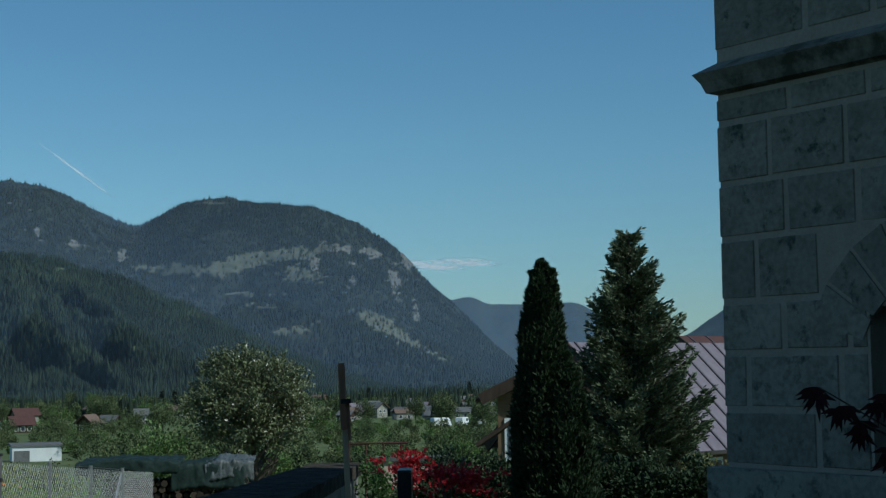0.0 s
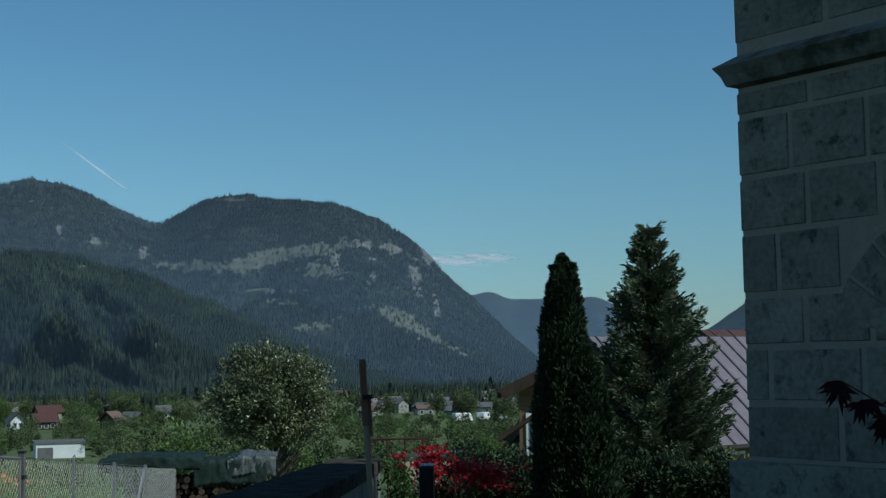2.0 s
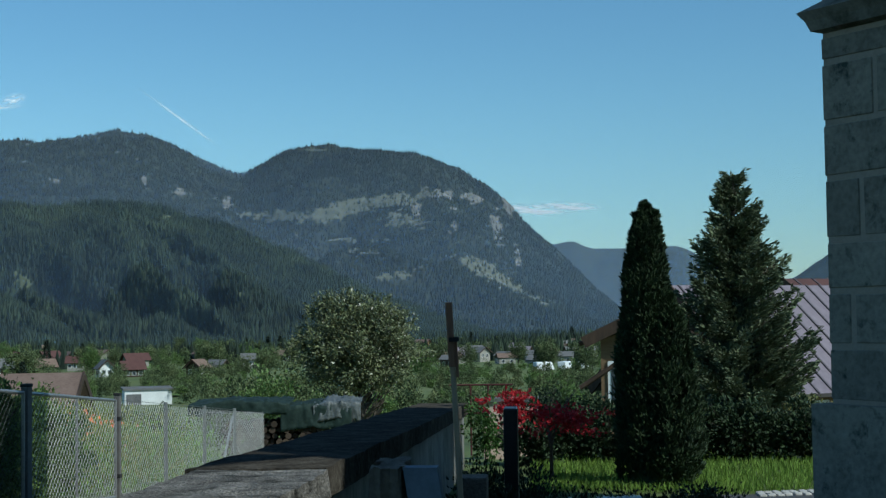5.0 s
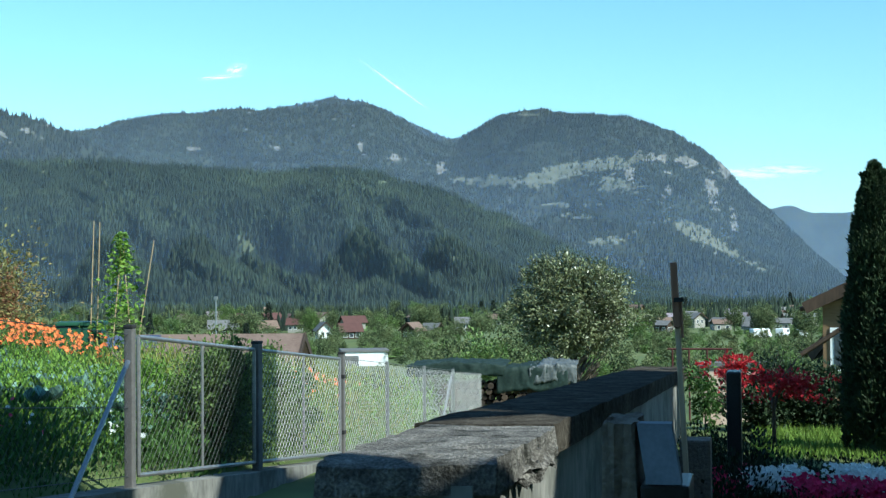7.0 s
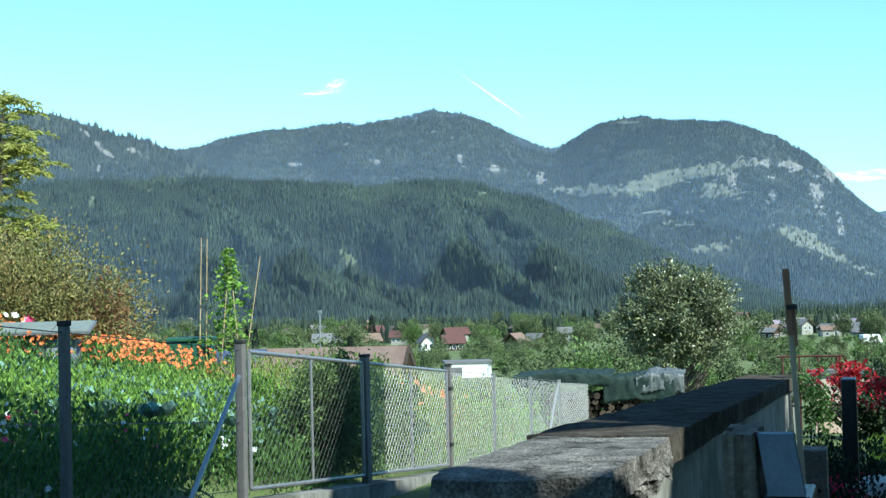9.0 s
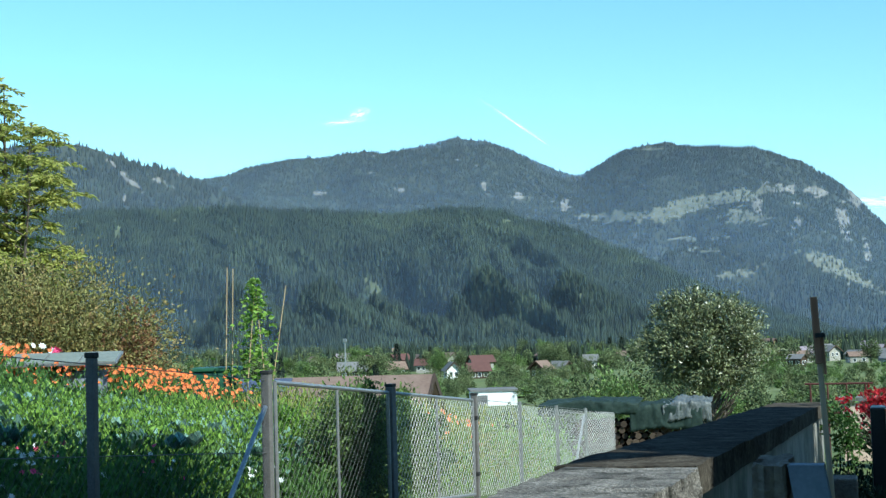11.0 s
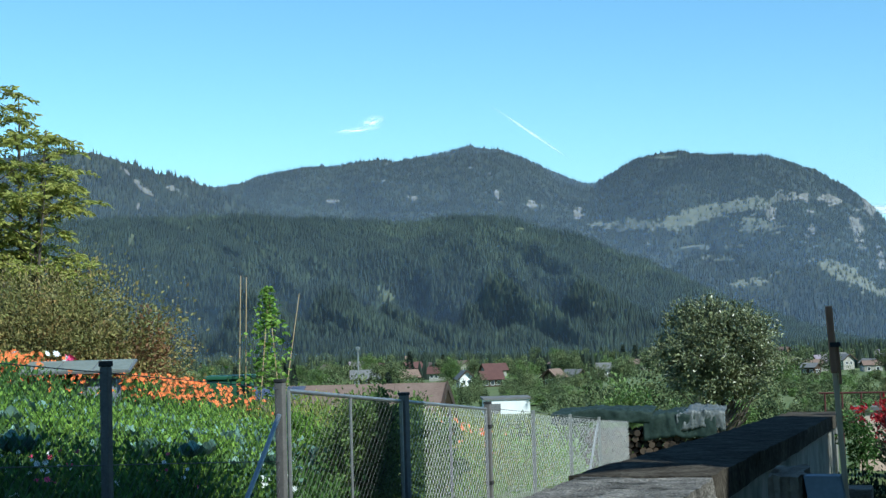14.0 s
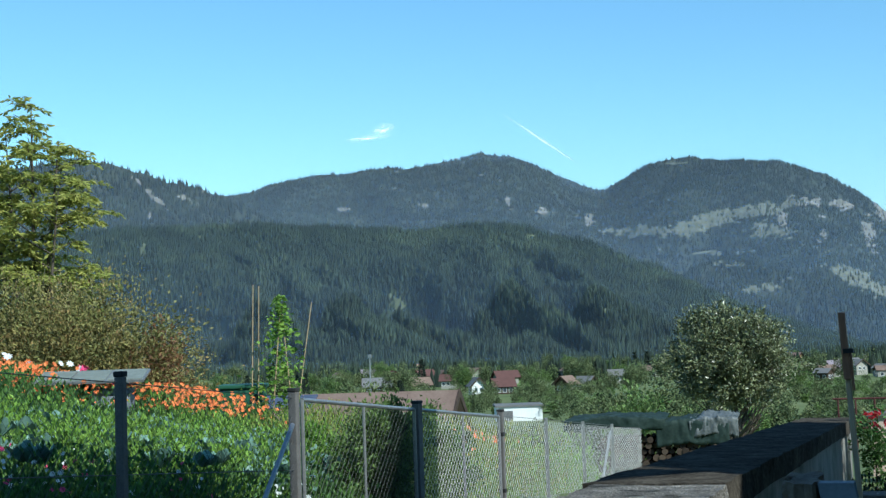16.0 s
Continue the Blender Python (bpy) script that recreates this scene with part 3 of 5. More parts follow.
def build_church():
    ch = thing("church", (0, 0, 0), "grey ashlar church corner with moulded string course and small window", "church", kind="structure")
    bm = bmesh.new()
    for a, b, z0, z1 in ((0.01, WIN_A, -0.6, 7.1), (WIN_B, 7.5, -0.6, 7.1), (WIN_A, WIN_B, -0.6, WIN_Z0), (WIN_A, WIN_B, WIN_Z1, 7.1)):
        box(bm, a, b, 0.014, 0.3 if z1 > 6 else 0.5, z0, z1, CH)
    part("wall", bm, MORTAR, ch, "pale mortar bed of the ashlar")
    # unseen block and sloping top, added behind the face to shape its shadow
    bm = bmesh.new()
    box(bm, 0.01, 7.5, 0.303, 5.2, -0.6, 5.6, CH)
    for v in bm.verts:
        if v.co.z > 5 and (CH.inverted() @ v.co).y > 3:
            v.co.z = 8.2
    part("hidden_shade_block", bm, MORTAR, ch)
    bm = bmesh.new()
    r = [bm.verts.new(CH @ Vector(p)) for p in ((0.0, 0.31, 5.62), (7.5, 0.31, 5.62), (7.5, 5.2, 8.4), (0.0, 5.2, 8.4))]
    bm.faces.new(r)
    bmesh.ops.solidify(bm, geom=bm.faces[:], thickness=0.12)
    part("roof", bm, ROOFMETAL, ch, "unseen sloping slab added to shape the church's shadow")
    # splayed window with a dark pane
    bm = bmesh.new()
    box(bm, WIN_A, WIN_B, 0.24, 0.27, WIN_Z0, WIN_Z1, CH)
    wd = part("window", bm, DARKGLASS, ch, "dark recessed window pane")
    bm = bmesh.new()
    for a, b, z0, z1 in ((WIN_A, WIN_A + 0.05, WIN_Z0, WIN_Z1), (WIN_B - 0.05, WIN_B, WIN_Z0, WIN_Z1), (WIN_A + 0.05, WIN_B - 0.05, WIN_Z1 - 0.05, WIN_Z1)):
        box(bm, a, b, 0.14, 0.237, z0, z1, CH)
    part("window_frame", bm, CORNICE, wd)
    # plinth with a sloped shoulder
    bm = bmesh.new()
    for a0, a1, y0, y1 in ((-0.07, 7.5, -0.07, 0.012), (-0.07, 0.008, 0.012, 1.0)):
        box(bm, a0, a1, y0, y1, -0.6, 1.075, CH)
    part("plinth", bm, ASHLAR, ch, "plain grey stone plinth")
    # string course: drip edge above a hollow
    prof = ((0.03, 0.0), (-0.035, 0.02), (-0.055, 0.075), (-0.075, 0.105), (-0.088, 0.125), (0.03, 0.2))
    bm = bmesh.new()
    z = 3.1
    rows = []
    for p, q in prof:
        rows.append([bm.verts.new(CH @ Vector(c)) for c in ((p, 1.0, z + q), (p, p, z + q), (7.5, p, z + q))])
    for a, b in zip(rows, rows[1:]):
        for i in range(2):
            bm.faces.new((a[i], a[i + 1], b[i + 1], b[i]))
    part("string_course", bm, CORNICE, ch, "moulded sandstone string course")
    # ashlar blocks, proud of the wide mortar joints
    rng = random.Random(5)
    z, k = 1.08, 0
    heights = [0.305, 0.3, 0.28, 0.34, 0.305, 0.33, 0.155, 0.0, 0.33, 0.34, 0.3, 0.33, 0.32, 0.3, 0.34]
    leads = (0.62, 0.17, 0.42, 0.25, 0.46, 0.36, 0.5)
    for h in heights:
        if h == 0:
            z = 3.345
            continue
        a = 0.0
        first = True
        while a < 3.4:
            w = leads[k % 7] if first else rng.uniform(0.4, 0.66)
            b = min(a + w, 3.57)
            first = False
            cut_l, cut_r = a, b
            if z < WIN_Z1 - 0.05 and z + h > WIN_Z0 + 0.02:
                if cut_l < WIN_A < cut_r:
                    cut_r = WIN_A
                elif cut_l >= WIN_A and cut_r <= WIN_B:
                    cut_r = cut_l
                elif cut_l < WIN_B < cut_r:
                    cut_l = WIN_B
            if z > WIN_Z1 - 0.2 and math.hypot((cut_l + cut_r) / 2 - 1.375, z + h / 2 - 1.55) < 0.86:
                cut_r = cut_l
            if cut_r - cut_l > 0.08:
                bm = bmesh.new()
                j = 0.015 + rng.uniform(0, 0.006)
                x0, x1 = cut_l + (0 if a == 0 else j), cut_r - j
                box(bm, x0, x1, rng.uniform(0.006, 0.0095), 0.4 if a == 0 else 0.03, z + j, z + h - j, CH)
                for v in bm.verts:
                    v.co += Vector((rng.uniform(-1, 1), rng.uniform(-1, 1), rng.uniform(-1, 1))) * 0.0025
                bmesh.ops.bevel(bm, geom=bm.edges[:], offset=0.005, segments=1, affect="EDGES")
                part("ashlar_block", bm, ASHLAR, ch)
            a = b
        z += h
        k += 1
    # relieving arch of wedge stones over the window
    for i in range(9):
        c = radians(90 + (i - 4) * 15.5)
        bm = bmesh.new()
        r = [(0.5, -0.11), (0.5, 0.11), (0.82, 0.12), (0.82, -0.12)]
        ring = [Vector((1.375 + math.cos(c + g) * q, 0, 1.55 + math.sin(c + g) * q)) for q, g in r]
        a = [bm.verts.new(CH @ (v + Vector((0, 0.003, 0)))) for v in ring]
        b = [bm.verts.new(CH @ (v + Vector((0, 0.03, 0)))) for v in ring]
        bm.faces.new(a)
        for k in range(4):
            bm.faces.new((a[k], b[k], b[(k + 1) % 4], a[(k + 1) % 4]))
        bmesh.ops.recalc_face_normals(bm, faces=bm.faces)
        part("voussoir", bm, ASHLAR, ch)
    # unseen blocks added behind the camera to throw the long shade
    d, n = Vector((0.862, -0.507, 0)), Vector((0.507, 0.862, 0))
    m = Matrix(((d.x, -n.x, 0, 3.6), (d.y, -n.y, 0, 1.52), (0, 0, 1, 0), (0, 0, 0, 1)))
    part("choir_wall", box(bmesh.new(), 0, 14, 0, 11, -0.6, 10.2, m), ASHLAR, ch)
    # two added slabs leave a slot that lets sun onto the near coping
    part("passage_arch_wall", box(bmesh.new(), 0, 0.2, -2.0, 0, 6.65, 10.2, m), ASHLAR, ch)
    part("passage_wall", box(bmesh.new(), 0, 0.2, -2.0, 0, -0.6, 5.5, m), ASHLAR, ch)


ROOFMETAL = material("brown_sheet_metal", [(0.16, 0.12, 0.13), (0.22, 0.17, 0.18)], 2, 0.5, 0.1, metal=0.2)
DARKGLASS = material("dark_glass", [(0.01, 0.012, 0.014), (0.02, 0.022, 0.024)], 2, 0.15, 0, spec=0.5)
build_church()


# ---- churchyard wall: weathered near length, darker far length ----
def wall_run(bm, x0, x1, y0, y1, top0, top1, bottom, steps, rng, ragged=0.0):
    """A wall length with a sloping, uneven top."""
    rows = []
    for i in range(steps + 1):
        t = i / steps
        y, top = y0 + (y1 - y0) * t, top0 + (top1 - top0) * t
        cols = []
        for k in range(5):
            x = x0 + (x1 - x0) * k / 4 + (rng.uniform(-1, 1) * ragged if k in (0, 4) else 0)
            cols.append(bm.verts.new((x, y, top + rng.uniform(-1, 1) * ragged * 0.5)))
        cols += [bm.verts.new((x1 + rng.uniform(-1, 1) * ragged, y, bottom + (top - top0))), bm.verts.new((x0, y, bottom + (top - top0)))]
        rows.append(cols)
    for a, b in zip(rows, rows[1:]):
        for k in range(7):
            bm.faces.new((a[k], a[(k + 1) % 7], b[(k + 1) % 7], b[k]))
    bm.faces.new(rows[0][::-1])
    bm.faces.new(rows[-1])
    bmesh.ops.recalc_face_normals(bm, faces=bm.faces)
    return bm


def build_wall():
    rng = random.Random(2)
    w = thing("churchyard_wall", (0, 0, 0), "low concrete churchyard wall with rough weathered coping", "wall", kind="structure")
    near = wall_run(bmesh.new(), -1.5, -0.93, 4.2, 5.74, 0.975, 0.945, 0.86, 36, rng, 0.011)
    # its end is worn round
    for v in near.verts:
        k = min(1.0, max(0.0, (4.9 - v.co.y) / 0.7))
        v.co.y += 0.28 * (v.co.x + 1.5) * k
        v.co.z -= 0.02 * max(0.0, k - 0.9) * 10 if v.co.z > 0.9 else 0
    part("coping", near, COPING, w, "lichen-grey crumbling concrete coping")
    part("coping", wall_run(bmesh.new(), -1.54, -0.95, 5.745, 16.7, 0.95, 0.56, 0.82, 60, rng, 0.01), DARKCOPING, w, "dark rough coping")
    part("body", wall_run(bmesh.new(), -1.47, -1.0, 4.32, 16.6, 0.89, 0.43, -0.8, 20, rng, 0.0), CONCRETE, w, "stained grey concrete face")
    # broken stones where the near coping ends
    for i in range(5):
        bm = bmesh.new()
        s = rng.uniform(0.04, 0.08)
        bmesh.ops.create_icosphere(bm, subdivisions=2, radius=s)
        for v in bm.verts:
            v.co *= rng.uniform(0.8, 1.15)
            v.co.z *= 0.7
            v.co += Vector((-0.96 + rng.uniform(-0.02, 0.03), 4.9 + i * 0.14, 0.86 + rng.uniform(-0.03, 0.02)))
        part("stone", bm, COPING, w)


build_wall()


# ---- chain-link fence on its concrete base ----
FX = -4.15


def chain_link(ya, yb, drop=0.0, x=FX, mesh=0.055, r=0.0012):
    """Wires crossing both ways between two posts; the panel leans with the slope of the ground."""
    verts, faces = [], []
    H = 0.93
    L = yb - ya
    n = int((L + H) / (mesh * 1.414)) + 1
    for sgn in (1, -1):
        for i in range(n + 1):
            s = i * mesh * 1.414 - (H if sgn > 0 else 0)
            p0, p1 = max(s, 0.0), min(s + H, L)
            if sgn < 0:
                p0, p1 = max(s - H, 0.0), min(s, L)
            if p1 - p0 < 0.02:
                continue
            if sgn > 0:
                z0, z1 = p0 - s, p1 - s
            else:
                z0, z1 = s - p0, s - p1
            for k, (p, z) in enumerate(((p0, z0), (p1, z1))):
                y = ya + p
                zz = float(fence_top(y)) - 0.97 + z
                b = len(verts)
                dx = 0.003 * sgn
                verts += [(x + dx + r, y, zz), (x + dx - r * 0.5, y, zz + r), (x + dx - r * 0.5, y, zz - r)]
            b = len(verts) - 6
            faces += [(b + 0, b + 1, b + 4, b + 3), (b + 1, b + 2, b + 5, b + 4), (b + 2, b + 0, b + 3, b + 5)]
    return verts, faces


def build_fence():
    fe = thing("chain_link_fence", (FX, 8.5, 0.0), "galvanised chain-link fence with square steel posts", "fence")
    inv = fe.matrix_world.inverted()

    def add(name, bm, mat, label="", parent=None):
        bmesh.ops.transform(bm, matrix=inv, verts=bm.verts)
        return part(name, bm, mat, parent or fe, label)

    def top(y):
        return float(fence_top(y))
    for y in (1.9, 4.15, 6.33):
        bm = bmesh.new()
        box(bm, FX - 0.024, FX + 0.024, y - 0.024, y + 0.024, top(y) - 1.3, top(y) + 0.01, bevel=0.006)
        p = add("post", bm, POSTMAT)
        add("cap", box(bmesh.new(), FX - 0.028, FX + 0.028, y - 0.028, y + 0.028, top(y) + 0.01, top(y) + 0.04, bevel=0.006), BLACKCAP, "", p)
    for y in (8.47, 10.87, 13.27):
        bm = bmesh.new()
        w = 0.05 if y == 10.87 else 0.03
        box(bm, FX - 0.03, FX + 0.03, y - w, y + w, top(y) - 1.15, top(y) + 0.02, bevel=0.008)
        p = add("post", bm, POSTMAT)
        add("cap", box(bmesh.new(), FX - 0.034, FX + 0.034, y - w - 0.004, y + w + 0.004, top(y) + 0.02, top(y) + 0.045, bevel=0.006), BLACKCAP, "", p)
        if y == 13.27:
            for h in (0.2, 0.75):
                add("clamp", box(bmesh.new(), FX - 0.036, FX + 0.036, y - 0.036, y + 0.036, top(y) - h - 0.02, top(y) - h + 0.02, bevel=0.006), BLACKCAP, "", p)
    for y in (15.0, 16.75, 18.4):
        add("post", rod(bmesh.new(), (FX, y, top(y) - 1.2), (FX, y, top(y)), 0.022), GALV)
    # framed panels
    for a, b in ((8.6, 10.8), (10.95, 13.2)):
        m = (a + b) / 2
        bm = bmesh.new()
        for z in (-0.03, -0.95):
            rod(bm, (FX, a, top(a) + z), (FX, b, top(b) + z), 0.015)
        for y in (a, b):
            rod(bm, (FX, y, top(y) - 0.95), (FX, y, top(y) - 0.03), 0.015)
        fr = add("panel_frame", bm, GALV, "galvanised tube frame")
        add("middle_bar", rod(bmesh.new(), (FX, m, top(m) - 0.95), (FX, m, top(m) - 0.03), 0.012), GALV, "", fr)
    # diagonal brace
    add("brace", rod(bmesh.new(), (FX + 0.02, 8.4, top(8.4) - 0.2), (FX + 0.12, 7.35, top(7.35) - 1.1), 0.017), GALV, "diagonal tube brace")
    add("brace", rod(bmesh.new(), (FX, 18.3, top(18.3) - 0.1), (FX, 17.5, top(17.5) - 0.95), 0.016), GALV)
    # tension wires
    for a, b in ((1.9, 8.45), (13.3, 18.4)):
        for z in ((-0.02, -0.5, -0.95) if a < 5 else (-0.02,)):
            add("tension_wire", rod(bmesh.new(), (FX, a, top(a) + z), (FX, b, top(b) + z), 0.003, n=5), WIRE)
    # past the shadow edge at 10.9 the netting gets the sunlit colour
    for a, b in ((1.95, 4.12), (4.18, 6.3), (6.36, 8.43), (8.62, 10.78), (10.97, 13.18), (13.32, 15.0), (15.0, 16.75), (16.75, 18.4)):
        v, f = chain_link(a, b, r=0.0012 if a < 10.9 else 0.0018)
        v = np.array(v) - np.array([FX, 8.5, 0])
        raw("wire_netting", v, f, WIRE if a < 10.9 else SUNWIRE, fe, label="diamond wire netting")
    # return length at the far corner
    v, f = chain_link(18.4, 19.2, mesh=0.036, r=0.0026)
    v = np.array(v)
    v = np.stack([FX + (v[:, 1] - 18.4) * 0.3 + (v[:, 0] - FX), 18.4 + (v[:, 1] - 18.4) * 0.95, v[:, 2]], -1) - np.array([FX, 8.5, 0])
    raw("wire_netting", v, f, SUNWIRE, fe)
    ba = thing("fence_base", (0, 0, 0), "low concrete plinth wall under the fence", "wall", kind="structure")
    bm = wall_run(bmesh.new(), FX - 0.12, FX + 0.1, 1.5, 18.5, float(fence_top(1.5)) - 1.0, float(fence_top(18.5)) - 1.0, float(fence_top(1.5)) - 1.9, 40, random.Random(3), 0.006)
    part("concrete_plinth", bm, CONCRETE, ba)


build_fence()

# ---- trees and shrubs ----
def crown_points(rng, n, centre, radii, shell=0.55, clumps=120, spread=0.13, rough=0.18):
    """Points gathered in clumps near the surface of an uneven ellipsoid, with the outward direction of each."""
    d = rng.normal(0, 1, (clumps, 3))
    d /= np.linalg.norm(d, axis=1)[:, None]
    rad = rng.uniform(shell, 1.0, clumps) * (1 + rough * rng.normal(0, 1, clumps).clip(-1.6, 1.6))
    c = d * rad[:, None]
    k = rng.integers(0, clumps, n)
    p = c[k] + rng.normal(0, spread, (n, 3))
    out = p + np.array([0, 0, 0.25])
    return np.array(centre) + p * np.array(radii), out


def limbs(bm, base, top, rng, count, reach, r0):
    rod(bm, base, top, r0, r0 * 0.5, 9)
    b, t = Vector(base), Vector(top)
    for i in range(count):
        s = b.lerp(t, rng.uniform(0.45, 1.0))
        a = rng.uniform(0, 6.283)
        e = s + Vector((math.cos(a) * reach * rng.uniform(0.4, 0.8), math.sin(a) * reach * rng.uniform(0.4, 0.8), reach * rng.uniform(0.3, 0.9)))
        rod(bm, s, e, r0 * 0.4, r0 * 0.12, 6)
        for _ in range(2):
            rod(bm, s.lerp(e, 0.6), e + Vector((rng.uniform(-1, 1), rng.uniform(-1, 1), rng.uniform(0, 1))) * reach * 0.3, r0 * 0.16, r0 * 0.06, 5)
    return bm


def apple_tree(place):
    rng, pr = np.random.default_rng(8), random.Random(8)
    t = thing("apple_tree", place, "rounded apple tree with small glossy grey-green leaves", "tree")
    part("trunk", limbs(bmesh.new(), (0, 0, 0), (0.08, 0, 1.5), pr, 12, 1.1, 0.11), BARK, t)
    p, o = crown_points(rng, 26000, (0, 0, 2.52), (1.42, 1.35, 1.02), 0.35, 300, 0.075, 0.13)
    low = p[:, 2] < 1.5 + 0.15 * np.sin(p[:, 0] * 5)
    p, o = p[~low], o[~low]
    # upright water shoots break the outline
    ps, ds = [], []
    for i in range(46):
        a, q = pr.uniform(0, 6.283), pr.uniform(0.2, 1.0)
        s = np.array([math.cos(a) * q * 1.15, math.sin(a) * q * 1.1, 2.3 + 1.15 * math.sqrt(max(0.05, 1 - q * q * 0.9))])
        h = pr.uniform(0.15, 0.4)
        dr = np.array([math.cos(a) * q * 0.5, math.sin(a) * q * 0.5, 1.0])
        for k in range(14):
            ps.append(s + dr * h * k / 14)
            ds.append(dr)
    v, f = leaves(np.concatenate([p, ps]), np.concatenate([o, ds]), 0.075, 0.042, rng, jitter=0.9)
    raw("crown", v, f, APPLELEAF, t, label="dense crown of glossy leaves")


def thuja(place):
    rng = np.random.default_rng(4)
    t = thing("thuja_tree", place, "tall dark columnar thuja with dense upright sprays", "tree")
    part("trunk", rod(bmesh.new(), (0, 0, -0.1), (0, 0, 1.9), 0.07, 0.03), BARK, t)

    def column(cx, cy, h, rmax, n, z0=0.05):
        # sprays gathered in upright tufts over the surface
        tufts = max(20, n // 55)
        k = rng.integers(0, tufts, n)
        ts = rng.uniform(0, 1, tufts) ** 0.9
        ta = rng.uniform(0, 2 * np.pi, tufts)
        tr = rng.uniform(0.74, 1.06, tufts)
        s = np.clip(ts[k] + rng.normal(0, 0.022, n) + rng.uniform(0, 0.045, n), 0, 1)
        prof = np.interp(s, [0, 0.12, 0.4, 0.7, 0.9, 1.0], [0.75, 1.0, 0.92, 0.7, 0.45, 0.08])
        a = ta[k] + rng.normal(0, 0.13, n)
        r = rmax * prof * tr[k] * rng.uniform(0.84, 1.05, n)
        p = np.stack([cx + np.cos(a) * r, cy + np.sin(a) * r, z0 + s * h], -1)
        d = np.stack([np.cos(a) * 0.5, np.sin(a) * 0.5, np.ones(n)], -1)
        return p, d
    for cx, cy, h, r, n in ((0.0, 0, 2.68, 0.32, 11000), (0.2, -0.1, 1.8, 0.32, 6000), (-0.07, 0.02, 2.5, 0.28, 4000), (0.3, 0.1, 1.25, 0.3, 3500), (0.09, 0.0, 2.3, 0.26, 3000), (-0.1, 0.0, 2.6, 0.15, 1500), (0.1, -0.05, 2.62, 0.14, 1500), (0.0, 0.1, 2.72, 0.13, 1500), (-0.16, 0.05, 1.9, 0.2, 1500), (0.33, -0.12, 1.5, 0.16, 1500)):
        p, d = column(cx, cy, h * 1.04, r, int(n * 2.2))
        v, f = leaves(p, d, 0.06, 0.02, rng, jitter=0.45)
        raw("foliage", v, f, THUJALEAF, t)
    bm = bmesh.new()
    for cx, h, r in ((0.0, 2.0, 0.24), (0.2, 1.4, 0.22)):
        rod(bm, (cx, 0, 0.0), (cx, 0, h), r, 0.06, 12)
    part("inner_growth", bm, THUJALEAF, t, "dark inner twigs")


def spruce(place):
    rng, pr = np.random.default_rng(6), random.Random(6)
    t = thing("spruce_tree", place, "blue-green spruce with upswept layered branches", "tree")
    part("trunk", rod(bmesh.new(), (0, 0, -0.1), (0, 0, 3.9), 0.08, 0.015), BARK, t)
    H = 3.98
    ps, ds = [], []
    bm = bmesh.new()
    z = 0.25
    while z < H - 0.12:
        s = z / H
        reach = float(np.interp(s, [0, 0.12, 0.3, 0.6, 0.85, 1], [0.85, 1.05, 1.0, 0.64, 0.27, 0.05]))
        for k in range(int(7 + reach * 7)):
            a = pr.uniform(0, 6.283)
            L = reach * pr.uniform(0.72, 1.12)
            up = pr.uniform(0.12, 0.42) + 0.45 * s
            start = np.array([0, 0, z + pr.uniform(-0.06, 0.06)])
            dr = np.array([math.cos(a), math.sin(a), 0.0])
            n = int(40 + 240 * L)
            q = np.sort(rng.uniform(0.12, 1, n))
            c = start + dr * L * q[:, None] + np.array([0, 0, 1]) * (up * L * q ** 2)[:, None]
            side = np.array([-dr[1], dr[0], 0])
            wob = rng.normal(0, 1, n)[:, None] * side * 0.1 * (1.2 - q[:, None]) * L ** 0.4
            ps.append(c + wob + rng.normal(0, 0.022, (n, 3)))
            ds.append(dr + side * np.sign(wob[:, :1]) * 0.55 + np.array([0, 0, 0.45]) + np.zeros((n, 3)))
            rod(bm, start, start + dr * L * 0.9 + np.array([0, 0, up * L * 0.8]), 0.014, 0.004, 4)
        z += 0.135
    part("branch_framework", bm, BARK, t)
    # solid near-black cone added as the shade inside the crown
    part("inner_growth", rod(bmesh.new(), (0, 0, 0.3), (0, 0, 3.3), 0.5, 0.04, 14), SHADEDLEAF, t, "near-black cone standing in for the shade inside the crown")
    v, f = leaves(np.concatenate(ps), np.concatenate(ds), 0.085, 0.028, rng, jitter=0.35)
    raw("needles", v, f, SPRUCELEAF, t, label="blue-green needles")


def shrub(name, place, label, radii, n, mat, size, seed, clumps=140, rough=0.18, trunk=0.03, height=None, shell=0.4, category="shrub", extra=None):
    rng, pr = np.random.default_rng(seed), random.Random(seed)
    t = thing(name, place, label, category)
    h = height or radii[2]
    part("framework", limbs(bmesh.new(), (0, 0, -0.05), (0, 0, h), pr, 9, max(radii[0], radii[1]) * 0.9, trunk), BARK, t)
    p, o = crown_points(rng, n, (0, 0, h), radii, shell, clumps, 0.12, rough)
    v, f = leaves(p, o, size, size * 0.55, rng, jitter=0.9)
    raw("leaves", v, f, mat, t)
    if extra:
        emat, en, c, r = extra
        p, o = crown_points(rng, en, c, r, 0.3, 40, 0.15, 0.2)
        v, f = leaves(p, o, size, size * 0.55, rng, jitter=0.9)
        raw("tip_leaves", v, f, emat, t, label="rust-red shoot tips")
    return t


def gz(x, y):
    return float(ground_height(np.array([x]), np.array([y]))[0])


def polar(b, r):
    return -math.sin(radians(b)) * r, math.cos(radians(b)) * r


apple_tree((-3.85, 28.5, -1.5))
thuja((1.02, 14.4, gz(1.02, 14.4)))
spruce((2.62, 19.7, gz(2.62, 19.7)))
x, y = polar(34.6, 19)
